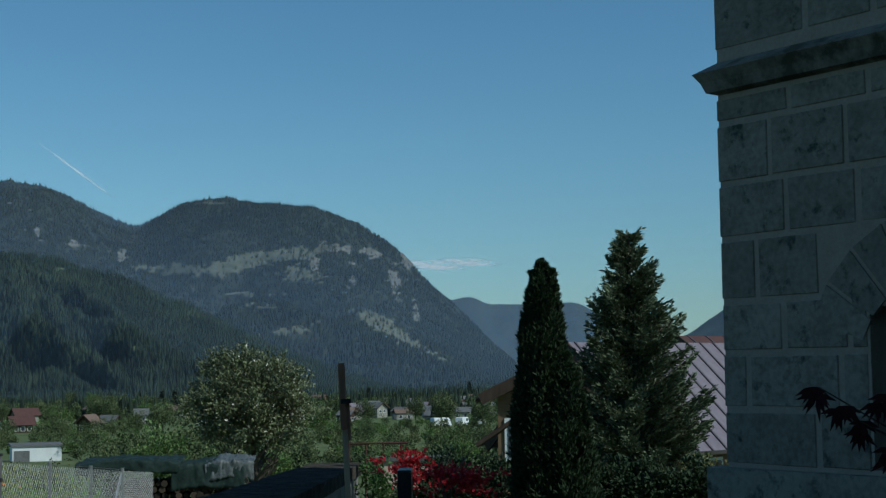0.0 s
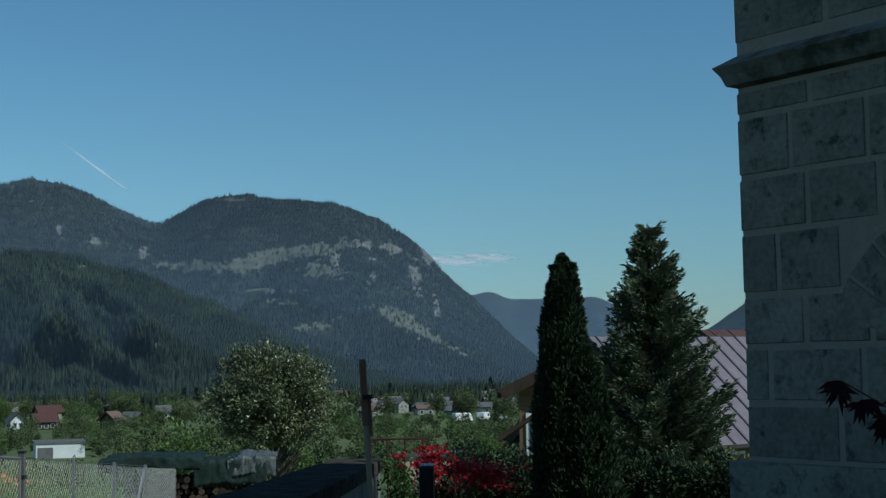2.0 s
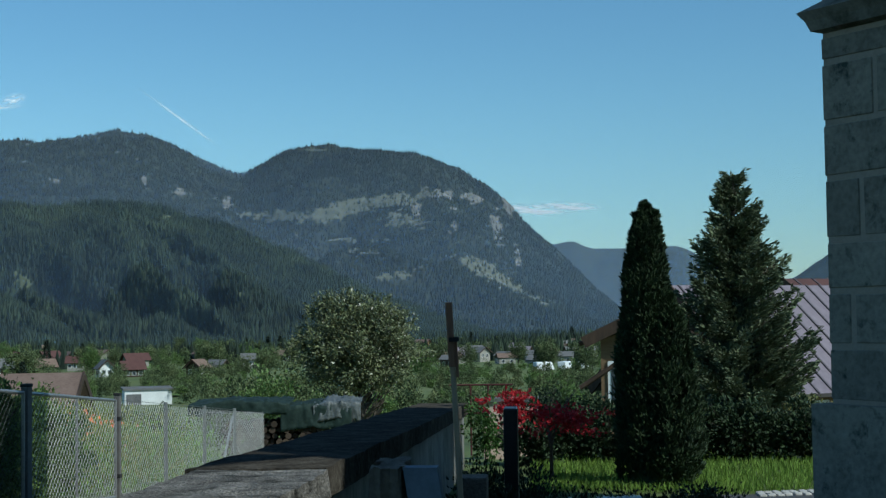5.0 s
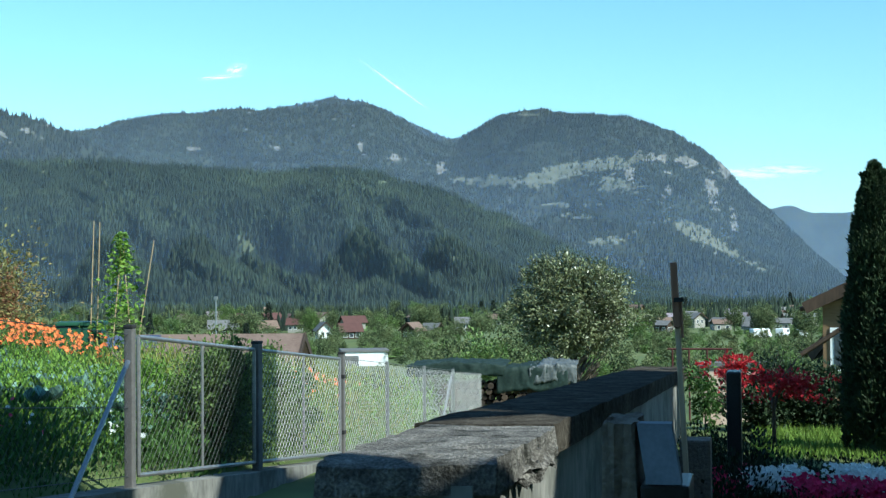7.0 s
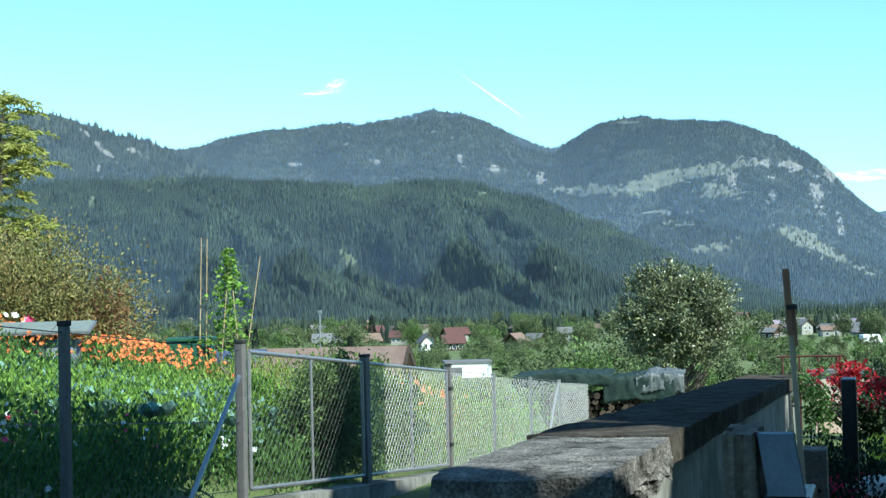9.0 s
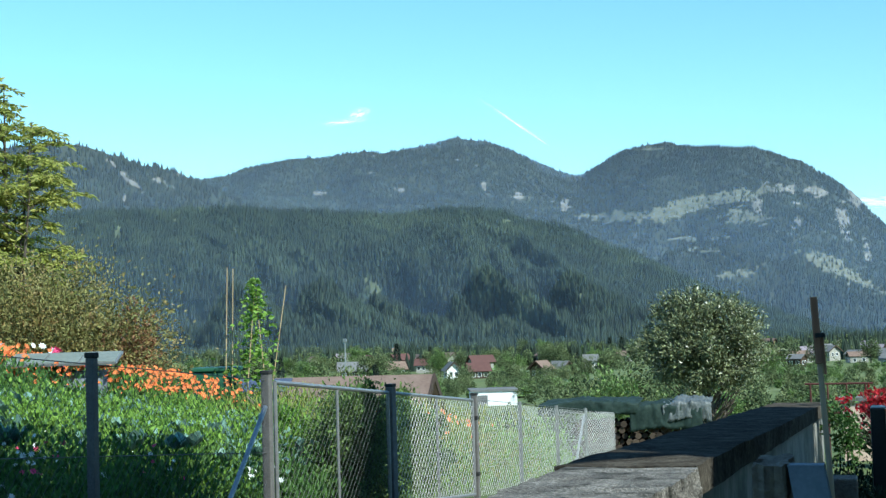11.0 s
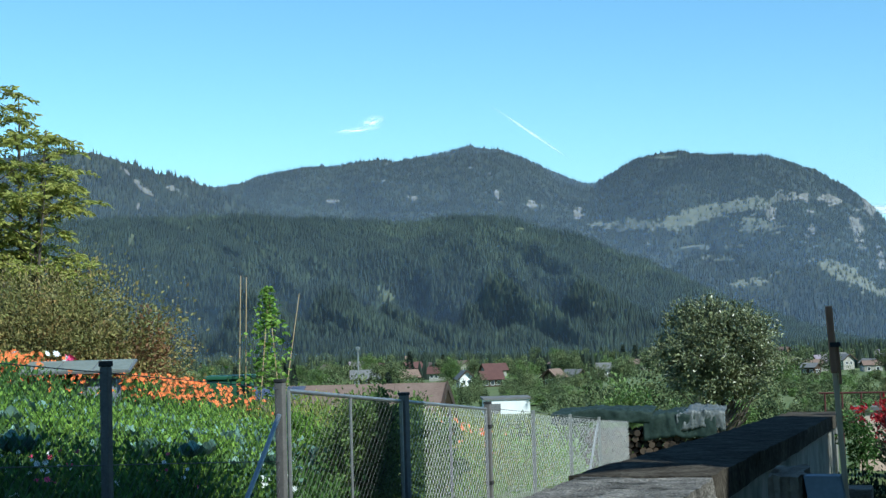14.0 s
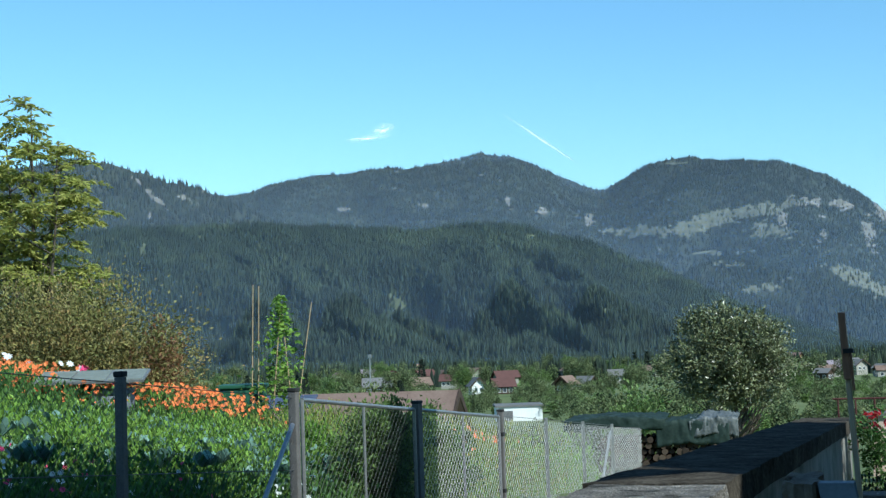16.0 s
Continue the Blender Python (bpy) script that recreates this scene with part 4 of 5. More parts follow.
shrub("autumn_bush", (x, y, -0.3), "broad bush with green and orange-brown autumn leaves", (1.75, 1.7, 1.4), 62000, BUSHLEAF, 0.055, 11, 420, 0.09, 0.05, 1.4,
      extra=(RUSTLEAF, 1700, (1.45, 0.0, 1.5), (0.42, 0.5, 0.8)))


def ash_tree(place):
    """Several slender stems with rising boughs that carry loose, drooping sprays."""
    rng, pr = np.random.default_rng(12), random.Random(12)
    t = thing("ash_tree", place, "slender loose-crowned tree with yellowing leaves", "tree")
    ps, ds = [], []
    bm = bmesh.new()
    for dx, dy, h in ((0.0, 0.0, 5.6), (0.28, 0.15, 5.0), (-0.3, -0.1, 5.2), (0.5, -0.2, 4.2), (-0.75, 0.2, 4.8), (-1.2, 0.0, 4.3)):
        foot, tip = Vector((dx * 0.35, dy * 0.35, 0)), Vector((dx * 1.25, dy * 1.25, h))
        knee = foot.lerp(tip, 0.5) + Vector((pr.uniform(-0.1, 0.1), pr.uniform(-0.1, 0.1), 0))
        rod(bm, foot, knee, 0.05, 0.034, 7)
        rod(bm, knee, tip, 0.034, 0.008, 6)
        for i in range(24):
            q = 0.26 + 0.74 * (i + pr.uniform(0, 1)) / 24
            s0 = foot.lerp(knee, q * 2) if q < 0.5 else knee.lerp(tip, q * 2 - 1)
            a = pr.uniform(0, 6.283)
            L = pr.uniform(0.6, 1.3) * (1.25 - 0.95 * q)
            e = s0 + Vector((math.cos(a) * L, math.sin(a) * L, L * pr.uniform(0.05, 0.6)))
            rod(bm, s0, e, 0.013, 0.004, 4)
            for k in range(8):
                c = s0.lerp(e, pr.uniform(0.35, 1.05))
                b = pr.uniform(0, 6.283)
                w = np.array([math.cos(b), math.sin(b), pr.uniform(-0.35, 0.35)])
                n = 20
                u = np.linspace(0.05, 0.34, n)[:, None]
                side = np.cross(w, [0, 0, 1.0])
                alt = np.where(np.arange(n) % 2 == 0, 1, -1)[:, None]
                ps.append(np.array(c) + w * u + np.array([0, 0, -0.6]) * u ** 2 + rng.normal(0, 0.012, (n, 3)))
                ds.append(w * 0.6 + side * alt * 0.8 + np.array([0, 0, -0.35]) + np.zeros((n, 3)))
    part("framework", bm, BARK, t, "slim dark stems and boughs")
    v, f = leaves(np.concatenate(ps), np.concatenate(ds), 0.1, 0.036, rng, jitter=0.3)
    raw("leaves", v, f, YELLOWLEAF, t)


x, y = polar(35.5, 22)
ash_tree((x, y, -0.2))
x, y = 0.02, 14.9
shrub("red_maple", (x, y, gz(x, y)), "small crimson Japanese maple with spreading branches", (0.62, 0.4, 0.2), 900, REDLEAF, 0.055, 13, 30, 0.4, 0.025, 0.68, 0.1, "tree")
shrub("red_maple", (-0.38, 14.7, gz(-0.38, 14.7)), "small crimson Japanese maple with spreading branches", (0.3, 0.3, 0.2), 450, REDLEAF, 0.055, 14, 16, 0.4, 0.025, 0.8, 0.1, "tree")
shrub("fence_hedge", (-4.62, 11.2, gz(-4.62, 11.2)), "leafy climbing hedge plant behind the fence", (0.3, 0.6, 0.52), 15000, HEDGELEAF, 0.04, 15, 240, 0.08, 0.02, 0.52)
shrub("fence_hedge", (-4.62, 12.15, gz(-4.62, 12.15)), "leafy sunlit hedge plant behind the fence", (0.3, 0.6, 0.52), 14000, HEDGELEAF, 0.04, 18, 220, 0.1, 0.02, 0.5)
shrub("fence_hedge", (-4.85, 13.3, gz(-4.85, 13.3)), "leafy light-green bush behind the fence", (0.35, 0.6, 0.42), 6500, MIDLEAF, 0.045, 16, 120, 0.15, 0.02, 0.42)
shrub("fence_hedge", (-5.4, 11.6, gz(-5.4, 11.6)), "leafy light-green bush behind the fence", (0.4, 0.5, 0.3), 5000, BRIGHTLEAF, 0.045, 17, 90, 0.2, 0.02, 0.4)
# dark clipped hedge behind the thuja and round bush by the path
for i, x in enumerate((-0.05, 0.7, 1.45, 2.2, 2.95, 3.5)):
    shrub("clipped_hedge", (x, 16.9, gz(x, 16.9) - 0.05), "dark evergreen hedge in shade", (0.52, 0.3, 0.5 - 0.04 * i), 5200, THUJALEAF, 0.06, 20 + i, 150, 0.06, 0.03, 0.42)
shrub("round_bush", (1.08, 10.6, gz(1.08, 10.6)), "low round dark bush with reddish flowers", (0.26, 0.24, 0.2), 2600, THUJALEAF, 0.035, 31, 90, 0.12, 0.012, 0.2)
shrub("wild_shrub", (3.25, 17.8, gz(3.25, 17.8)), "dry straggly shrub at the lawn edge", (0.6, 0.35, 0.35), 2600, BUSHLEAF, 0.05, 32, 90, 0.25, 0.015, 0.35)
shrub("ivy", (-0.72, 15.9, gz(-0.72, 15.9)), "pale-leaved climber at the wall end", (0.2, 0.2, 0.4), 1100, MIDLEAF, 0.05, 33, 50, 0.2, 0.012, 0.45)


# ---- middle distance: broadleaf trees and single conifers ----
def far_tree(place, h, seed, mat, wide=0.42):
    rng = np.random.default_rng(seed)
    t = thing("broadleaf_tree", place, "round green broadleaf tree in the valley", "tree", "valley trees")
    part("trunk", rod(bmesh.new(), (0, 0, -0.3), (0, 0, h * 0.6), h * 0.035, h * 0.015, 6), BARK, t)
    p, o = crown_points(rng, 3000, (0, 0, h * 0.56), (h * wide, h * wide, h * 0.44), 0.35, 60, 0.13, 0.15)
    v, f = leaves(p, o, h * 0.045, h * 0.03, rng, jitter=0.8)
    raw("crown", v, f, mat, t)
    return t


def far_conifer(place, h, seed):
    rng = np.random.default_rng(seed)
    t = thing("valley_spruce", place, "dark pointed spruce in the valley", "tree", "valley trees")
    part("trunk", rod(bmesh.new(), (0, 0, -0.3), (0, 0, h * 0.9), h * 0.02, h * 0.005, 6), BARK, t)
    n = 900
    s = rng.uniform(0.06, 1, n)
    a = rng.uniform(0, 2 * np.pi, n)
    r = h * 0.16 * (1 - s) ** 0.85 * rng.uniform(0.5, 1.1, n)
    p = np.stack([np.cos(a) * r, np.sin(a) * r, s * h], -1)
    d = np.stack([np.cos(a), np.sin(a), np.full(n, -0.2)], -1)
    v, f = leaves(p, d, h * 0.07, h * 0.03, rng, jitter=0.3)
    raw("crown", v, f, FOREST, t)
    return t


trees_b = [far_tree((0, 0, -500), 6, 40 + i, m) for i, m in enumerate((BROAD, BROAD, BROAD, HEDGELEAF))]
trees_c = [far_conifer((0, 0, -500), 9, 50 + i) for i in range(2)]


VIEWS = ((21.6, 340), (17.6, 380), (16.7, 330), (14.4, 345), (13.4, 370), (19.9, 400), (4.2, 400), (2.4, 420), (0.0, 240), (16.4, 480), (14.9, 225))


def plant(kind, b, r, k, lift=0.0):
    if r > 80 and any(abs(b - vb) < 0.75 and r < vr for vb, vr in VIEWS):
        return None
    x, y = polar(b, r)
    return copy_thing(kind, pose(x, y, gz(x, y) + lift, 0, 0, random.uniform(0, 360)) @ Matrix.Scale(k, 4))


random.seed(11)
# garden-side trees and hedgerows: bearing, distance, scale
for b, r, k in ((27.2, 62, 0.42), (24.9, 95, 0.5), (26.2, 100, 0.45), (23.4, 95, 0.55), (19.6, 95, 0.8), (18.6, 90, 0.5), (12.9, 78, 0.65), (11.9, 70, 0.75), (11.2, 66, 0.7),
                (10.4, 72, 0.6), (13.6, 85, 0.55), (14.1, 95, 0.5), (20.6, 120, 0.9), (22.4, 130, 1.0), (30.5, 60, 1.0), (32.5, 58, 1.1), (35, 60, 1.2),
                (10.9, 90, 0.9), (15.2, 72, 0.5), (15.8, 70, 0.45), (16.3, 74, 0.48), (16.9, 70, 0.5)):
    plant(random.choice(trees_b), b, r, k)
plant(trees_c[0], 20.7, 240, 0.7)
plant(trees_c[1], 15.18, 180, 0.6)
for i in range(150):
    b, r = random.uniform(-3, 36), random.uniform(260, 780)
    if random.random() < 0.72:
        plant(random.choice(trees_b), b, r, random.uniform(0.8, 1.6))
    else:
        plant(random.choice(trees_c), b, r, random.uniform(0.6, 1.2))


def grove(name, label, spots, seed, mat, leaf=0.26):
    """Many small broadleaf trees and bushes joined into one: bearings, distances and heights from, to, count."""
    rng = np.random.default_rng(seed)
    ps, os_, sz = [], [], []
    for b0, b1, r0, r1, h0, h1, count in spots:
        for i in range(count):
            b, r = rng.uniform(b0, b1), rng.uniform(r0, r1)
            if any(abs(b - vb) < 0.4 and r < vr for vb, vr in VIEWS[-2:]):
                continue
            x, y = polar(b, r)
            h, w = rng.uniform(h0, h1), rng.uniform(0.4, 0.62)
            p, o = crown_points(rng, 700, (0, 0, h * 0.5), (h * w, h * w, h * 0.5), 0.4, 26, 0.16, 0.2)
            ps.append(p + np.array([x, y, gz(x, y)]))
            os_.append(o)
    v, f = leaves(np.concatenate(ps), np.concatenate(os_), leaf, leaf * 0.65, rng, jitter=0.8)
    tagged(raw(name, v, f, mat), label, "trees", kind="stuff")


grove("valley_grove", "broadleaf trees and bushes between the village houses", ((1.2, 9.5, 110, 330, 1.6, 3.4, 85), (-3.5, 1.5, 150, 330, 1.4, 2.6, 60), (12.3, 24, 215, 400, 2.0, 4.0, 130), (8, 15, 95, 230, 2.0, 3.8, 40)), 301, BROAD)
grove("slope_foot_grove", "rounded broadleaf trees along the foot of the spur", ((-3, 24, 520, 790, 4.0, 7.5, 130), (24, 36, 450, 760, 4, 7, 50)), 303, BROAD, 0.6)
grove("bright_grove", "sunlit yellow-green trees at the foot of the spur", ((-3, 12, 480, 780, 3.0, 6.0, 50), (12, 30, 480, 760, 3.0, 5.5, 35)), 304, HEDGELEAF, 0.5)
grove("light_grove", "light green garden trees and bushes in the valley", ((-3, 9.5, 120, 420, 1.5, 3.2, 70), (12, 24, 200, 380, 1.5, 3.0, 50)), 302, HEDGELEAF)
for o in trees_b + trees_c:
    for c in o.children:
        bpy.data.objects.remove(c)
    bpy.data.objects.remove(o)

# ---- mown meadows in the valley ----
def meadow(b0, b1, r0, r1):
    B, R = np.meshgrid(np.linspace(b0, b1, 14), np.linspace(r0, r1, 14), indexing="ij")
    x, y = -np.sin(np.radians(B)) * R, np.cos(np.radians(B)) * R
    i, j = np.meshgrid(np.arange(13), np.arange(13), indexing="ij")
    p = (i * 14 + j).ravel()
    v = np.stack([x, y, ground_height(x, y) + 0.35], -1).reshape(-1, 3)
    tagged(raw("meadow", v, np.stack([p, p + 1, p + 15, p + 14], 1), MOWN, smooth=True), "bright green mown meadow in the valley", "meadow", kind="structure")


MOWN = material("mown_grass", [(0.1, 0.16, 0.035), (0.16, 0.23, 0.06)], 0.05, 0.9, 0.1, fine=9)
for a_ in ((15.8, 17.2, 490, 570), (14.5, 15.3, 222, 245), (22.6, 23.8, 420, 520), (12.2, 13.0, 600, 660)):
    meadow(*a_)

# ---- houses ----
def chalet(name, b, r, turn, L, W, wall_h, rise, wall_mat, roof_mat, label, over=0.8, seams=0, windows=3, z=None, place=None, chimney=False):
    """A gabled house, its ridge along its own x; parts: wall, roof, windows, chimney."""
    x, y = place[:2] if place else polar(b, r)
    t = thing(name, (x, y, gz(x, y) if z is None else z), label, "house", "village houses" if name == "village_house" else "", turn=turn)
    bm = bmesh.new()
    box(bm, -L / 2, L / 2, -W / 2, W / 2, -3, wall_h)
    for s in (-1, 1):
        v = [bm.verts.new(p) for p in ((s * L / 2, -W / 2, wall_h), (s * L / 2, W / 2, wall_h), (s * L / 2, 0, wall_h + rise))]
        bm.faces.new(v if s > 0 else v[::-1])
    part("wall", bm, wall_mat, t)
    slope_len = math.hypot(W / 2, rise)
    ang = math.atan2(rise, W / 2)
    for s in (-1, 1):
        m = Matrix.Translation((0, 0, wall_h + rise + 0.02)) @ Matrix.Rotation(-s * ang, 4, "X")
        bm = box(bmesh.new(), -L / 2 - over, L / 2 + over, *((0, slope_len + over) if s > 0 else (-slope_len - over, 0)), 0, 0.16, m)
        rf = part("roof", bm, roof_mat, t)
        for i in range(seams):
            xx = -L / 2 - over + (L + 2 * over) * (i + 0.5) / seams
            part("seam", box(bmesh.new(), xx - 0.03, xx + 0.03, *((0, slope_len + over) if s > 0 else (-slope_len - over, 0)), 0.16, 0.2, m), SEAM, rf)
        # barge boards
        for e in (-1, 1):
            xx = e * (L / 2 + over)
            part("barge_board", box(bmesh.new(), min(xx, xx + e * 0.06), max(xx, xx + e * 0.06), *((0, slope_len + over) if s > 0 else (-slope_len - over, 0)), -0.12, 0.2, m), DARKWOOD, rf)
    for s in (-1, 1):
        for i in range(windows):
            xx = -L / 2 + L * (i + 0.5) / windows
            y0 = s * W / 2
            wd = part("window", box(bmesh.new(), xx - 0.55, xx + 0.55, min(y0, y0 + s * 0.05), max(y0, y0 + s * 0.05), wall_h - 1.9, wall_h - 0.7), WHITEWALL, t)
            part("pane", box(bmesh.new(), xx - 0.45, xx + 0.45, min(y0 + s * 0.05, y0 + s * 0.07), max(y0 + s * 0.05, y0 + s * 0.07), wall_h - 1.8, wall_h - 0.8), GLASS, wd)
        for yy in (-W / 5, W / 5):
            x0 = s * L / 2
            wd = part("window", box(bmesh.new(), min(x0, x0 + s * 0.05), max(x0, x0 + s * 0.05), yy - 0.5, yy + 0.5, wall_h - 1.9, wall_h - 0.7), WHITEWALL, t)
            part("pane", box(bmesh.new(), min(x0 + s * 0.05, x0 + s * 0.07), max(x0 + s * 0.05, x0 + s * 0.07), yy - 0.4, yy + 0.4, wall_h - 1.8, wall_h - 0.8), GLASS, wd)
    if chimney:
        part("chimney", box(bmesh.new(), L / 5, L / 5 + 0.6, -0.3, 0.3, wall_h + rise - 0.6, wall_h + rise + 0.9), WHITEWALL, t)
    return t


# large metal-roofed house beyond the spruce
chalet("metal_roofed_house", 0, 0, 37, 12, 6.4, 3.2, 2.7, LIGHTWOOD, METALROOF, "timber house with a mauve sheet-metal seamed roof", 0.9, 22, 3, z=-3.55, place=(9.3, 48.1))
chalet("upper_house", 0, 0, 30, 9, 8, 4, 2.2, WHITEWALL, REDROOF, "house with a pale red roof behind the metal-roofed one", 0.9, 10, 2, z=-3.2, place=(15.5, 68))
# timber gable beside the metal-roofed house
g_ = chalet("timber_shed", 0, 0, 86, 5.0, 2.3, 4.5, 0.55, LIGHTWOOD, METALROOF, "brown boarded gable end under a thick-edged metal roof", 0.5, 6, 1, z=-3.5, place=(2.85, 42.5))
for zz in (0.0, 1.25):
    part("brace", rod(bmesh.new(), (-2.55, 1.75, 3.05 + zz), (-2.55, 0.3, 4.0 + zz * 0.6), 0.07, n=6), DARKWOOD, g_)
# brown roof below the garden
h_ = chalet("brown_roofed_house", 0, 0, 12, 8.0, 6.4, 2.6, 1.25, WHITEWALL, BROWNROOF, "low house with a wide brown tiled roof", 0.5, 0, 3, z=-4.35, place=(-22.6, 53.5), chimney=False)
for i in range(5):
    m = Matrix.Translation((0, 0, 3.85 + 0.05)) @ Matrix.Rotation(math.atan2(1.25, 3.2), 4, "X")
    part("solar_panel", box(bmesh.new(), -4.3 + i * 0.62, -3.72 + i * 0.62, -1.5, -0.25, 0.17, 0.22, m), PANEL, h_, "blue-grey solar panel")


def flat_hall(b, r, L, W, h, label):
    x, y = polar(b, r)
    t = thing("flat_hall", (x, y, gz(x, y)), label, "building", turn=b + 4)
    part("wall", box(bmesh.new(), -L / 2, L / 2, -W / 2, W / 2, -2, h), WHITEWALL, t)
    part("roof", box(bmesh.new(), -L / 2 - 0.2, L / 2 + 0.2, -W / 2 - 0.2, W / 2 + 0.2, h, h + 0.25), GREYROOF, t)
    part("shutter", box(bmesh.new(), -L / 2 + 0.2, -L / 2 + L * 0.35, -W / 2 - 0.06, -W / 2, 0, h - 0.5), GREYROOF, t)
    return t


flat_hall(16.0, 190, 6.0, 6, 1.9, "white flat-roofed hall in the valley")
random.seed(21)
specs = [(21.6, 300, 20, 11, 9, 6, 3, DARKWOOD, GREYROOF), (17.6, 330, -60, 8, 7, 4.5, 3, WHITEWALL, GREYROOF), (16.55, 330, 30, 9, 8, 4, 3, DARKWOOD, REDROOF), (14.0, 330, 75, 9, 8, 4, 3, DARKWOOD, BROWNROOF),
         (13.2, 340, -25, 8, 7, 4, 2.5, DARKWOOD, GREYROOF), (19.9, 360, 40, 9, 8, 5, 3, DARKWOOD, BROWNROOF), (18.7, 420, 10, 9, 8, 5, 3, CREAM, REDROOF), (11.9, 420, 10, 10, 8, 5, 3, CREAM, GREYROOF)]
for b, r, tn, L, W, wh, ri, wm, rm in specs:
    chalet("village_house", b, r * 1.15, tn, L * 0.55, W * 0.52, wh * 0.6, ri * 0.6, wm, rm, "gabled alpine house among the valley trees", windows=3)
names = {CREAM.name: "cream rendered", WHITEWALL.name: "white rendered", DARKWOOD.name: "dark timber", LIGHTWOOD.name: "larch-boarded"}
for i in range(34):
    b = random.uniform(-2, 8.5) if i < 20 else random.uniform(8, 24)
    wm = random.choice((CREAM, CREAM, DARKWOOD, LIGHTWOOD))
    chalet("village_house", b, random.uniform(500, 760), random.uniform(-60, 60), random.uniform(5.5, 8), random.uniform(4.5, 6), random.uniform(2.6, 3.8), random.uniform(1.5, 2.1), wm,
           random.choice((REDROOF, GREYROOF, GREYROOF, BROWNROOF, BROWNROOF, METALROOF)), names[wm.name] + " gabled house in the valley village", windows=2)


for i in range(14):
    wm = random.choice((CREAM, CREAM, DARKWOOD))
    chalet("village_house", random.uniform(-1.6, 7.5), random.uniform(430, 600), random.uniform(-60, 60), random.uniform(4, 6), random.uniform(4, 5), random.uniform(2.0, 2.8), random.uniform(1.0, 1.5), wm,
           random.choice((GREYROOF, GREYROOF, BROWNROOF)), names[wm.name] + " small house in the valley village", 0.5, windows=2)


def mast(b, r, h):
    x, y = polar(b, r)
    t = thing("floodlight_mast", (x, y, gz(x, y)), "slim grey floodlight mast in the valley", "mast")
    part("pole", rod(bmesh.new(), (0, 0, 0), (0, 0, h), 0.2, 0.12, 8), GALV, t)
    part("lamp_head", box(bmesh.new(), -0.35, 0.35, -0.2, 0.2, h, h + 0.6, bevel=0.1), GALV, t)


mast(21.9, 260, 10.5)


def van(b, r, turn):
    x, y = polar(b, r)
    t = thing("white_van", (x, y, gz(x, y)), "white delivery van parked beyond the churchyard", "van", "parked vans", turn=turn)
    bm = box(bmesh.new(), -2.4, 2.4, -0.95, 0.95, 0.4, 2.3, bevel=0.2)
    for v in bm.verts:
        if v.co.x > 1.6 and v.co.z > 1.3:
            v.co.x -= 0.8 * (v.co.z - 1.3)
    part("body", bm, VANWHITE, t)
    for s in (-1, 1):
        for xx in (-1.5, 1.5):
            w = part("wheel", rod(bmesh.new(), (xx, s * 0.75, 0.35), (xx, s * 0.97, 0.35), 0.35, n=16), BLACKCAP, t)
        part("side_window", box(bmesh.new(), 0.2, 1.3, s * 0.951 if s > 0 else -0.97, 0.97 if s > 0 else -0.951, 1.4, 2.0), GLASS, t)
    part("windscreen", box(bmesh.new(), 1.62, 1.7, -0.75, 0.75, 1.4, 2.0), GLASS, t)


van(0.1, 330, 30)
van(-0.75, 335, 70)
van(-1.5, 340, 80)

# ---- vegetable and flower garden behind the fence ----
def bed(name, label, n, xr, yr, zr, mat, length, width, seed, up=0.8, clumps=80, spread=0.1, jitter=0.6):
    """Foliage of a bed: leaves in clumps over the ground."""
    rng = np.random.default_rng(seed)
    cx, cy = rng.uniform(*xr, clumps), rng.uniform(*yr, clumps)
    k = rng.integers(0, clumps, n)
    x, y = cx[k] + rng.normal(0, spread, n), cy[k] + rng.normal(0, spread, n)
    ch = rng.uniform(0.5, 1.15, clumps)[k]
    z = ground_height(x, y) + rng.uniform(zr[0], zr[1], n) * ch
    p = np.stack([x, y, z], -1)
    d = np.stack([x - cx[k], y - cy[k], np.full(n, up * 0.3)], -1) / spread + np.array([0, 0, up])
    v, f = leaves(p, d, length, width, rng, jitter=jitter)
    return tagged(raw(name, v, f, mat), label, "plants", kind="stuff")


def blooms(name, label, n, xr, yr, zr, mat, radius, seed, petals=7, clumps=0, spread=0.15):
    """Open flower heads, a shallow cup of petals each."""
    rng = np.random.default_rng(seed)
    if clumps:
        k = rng.integers(0, clumps, n)
        x = rng.uniform(*xr, clumps)[k] + rng.normal(0, spread, n)
        y = rng.uniform(*yr, clumps)[k] + rng.normal(0, spread, n)
    else:
        x, y = rng.uniform(*xr, n), rng.uniform(*yr, n)
    z = ground_height(x, y) + rng.uniform(*zr, n)
    c = np.stack([x, y, z], -1)
    nrm = np.stack([rng.normal(0.3, 0.4, n), rng.normal(-0.5, 0.4, n), np.full(n, 0.7)], -1)
    nrm /= np.linalg.norm(nrm, axis=1)[:, None]
    a = np.cross(nrm, [0.3, 0.9, 0.1])
    a /= np.linalg.norm(a, axis=1)[:, None]
    b = np.cross(nrm, a)
    r = radius * rng.uniform(0.7, 1.25, n)[:, None]
    vs = [c]
    for i in range(petals * 2):
        th = math.pi * i / petals
        q = 1.0 if i % 2 == 0 else 0.62
        vs.append(c + (a * math.cos(th) + b * math.sin(th)) * r * q + nrm * r * 0.3)
    m = petals * 2
    v = np.stack(vs, 1).reshape(-1, 3)
    base = np.arange(n)[:, None] * (m + 1)
    f = np.concatenate([base + [0, 1 + i, 1 + (i + 1) % m] for i in range(m)], 0)
    return tagged(raw(name, v, f, mat), label, "flowers", kind="stuff")


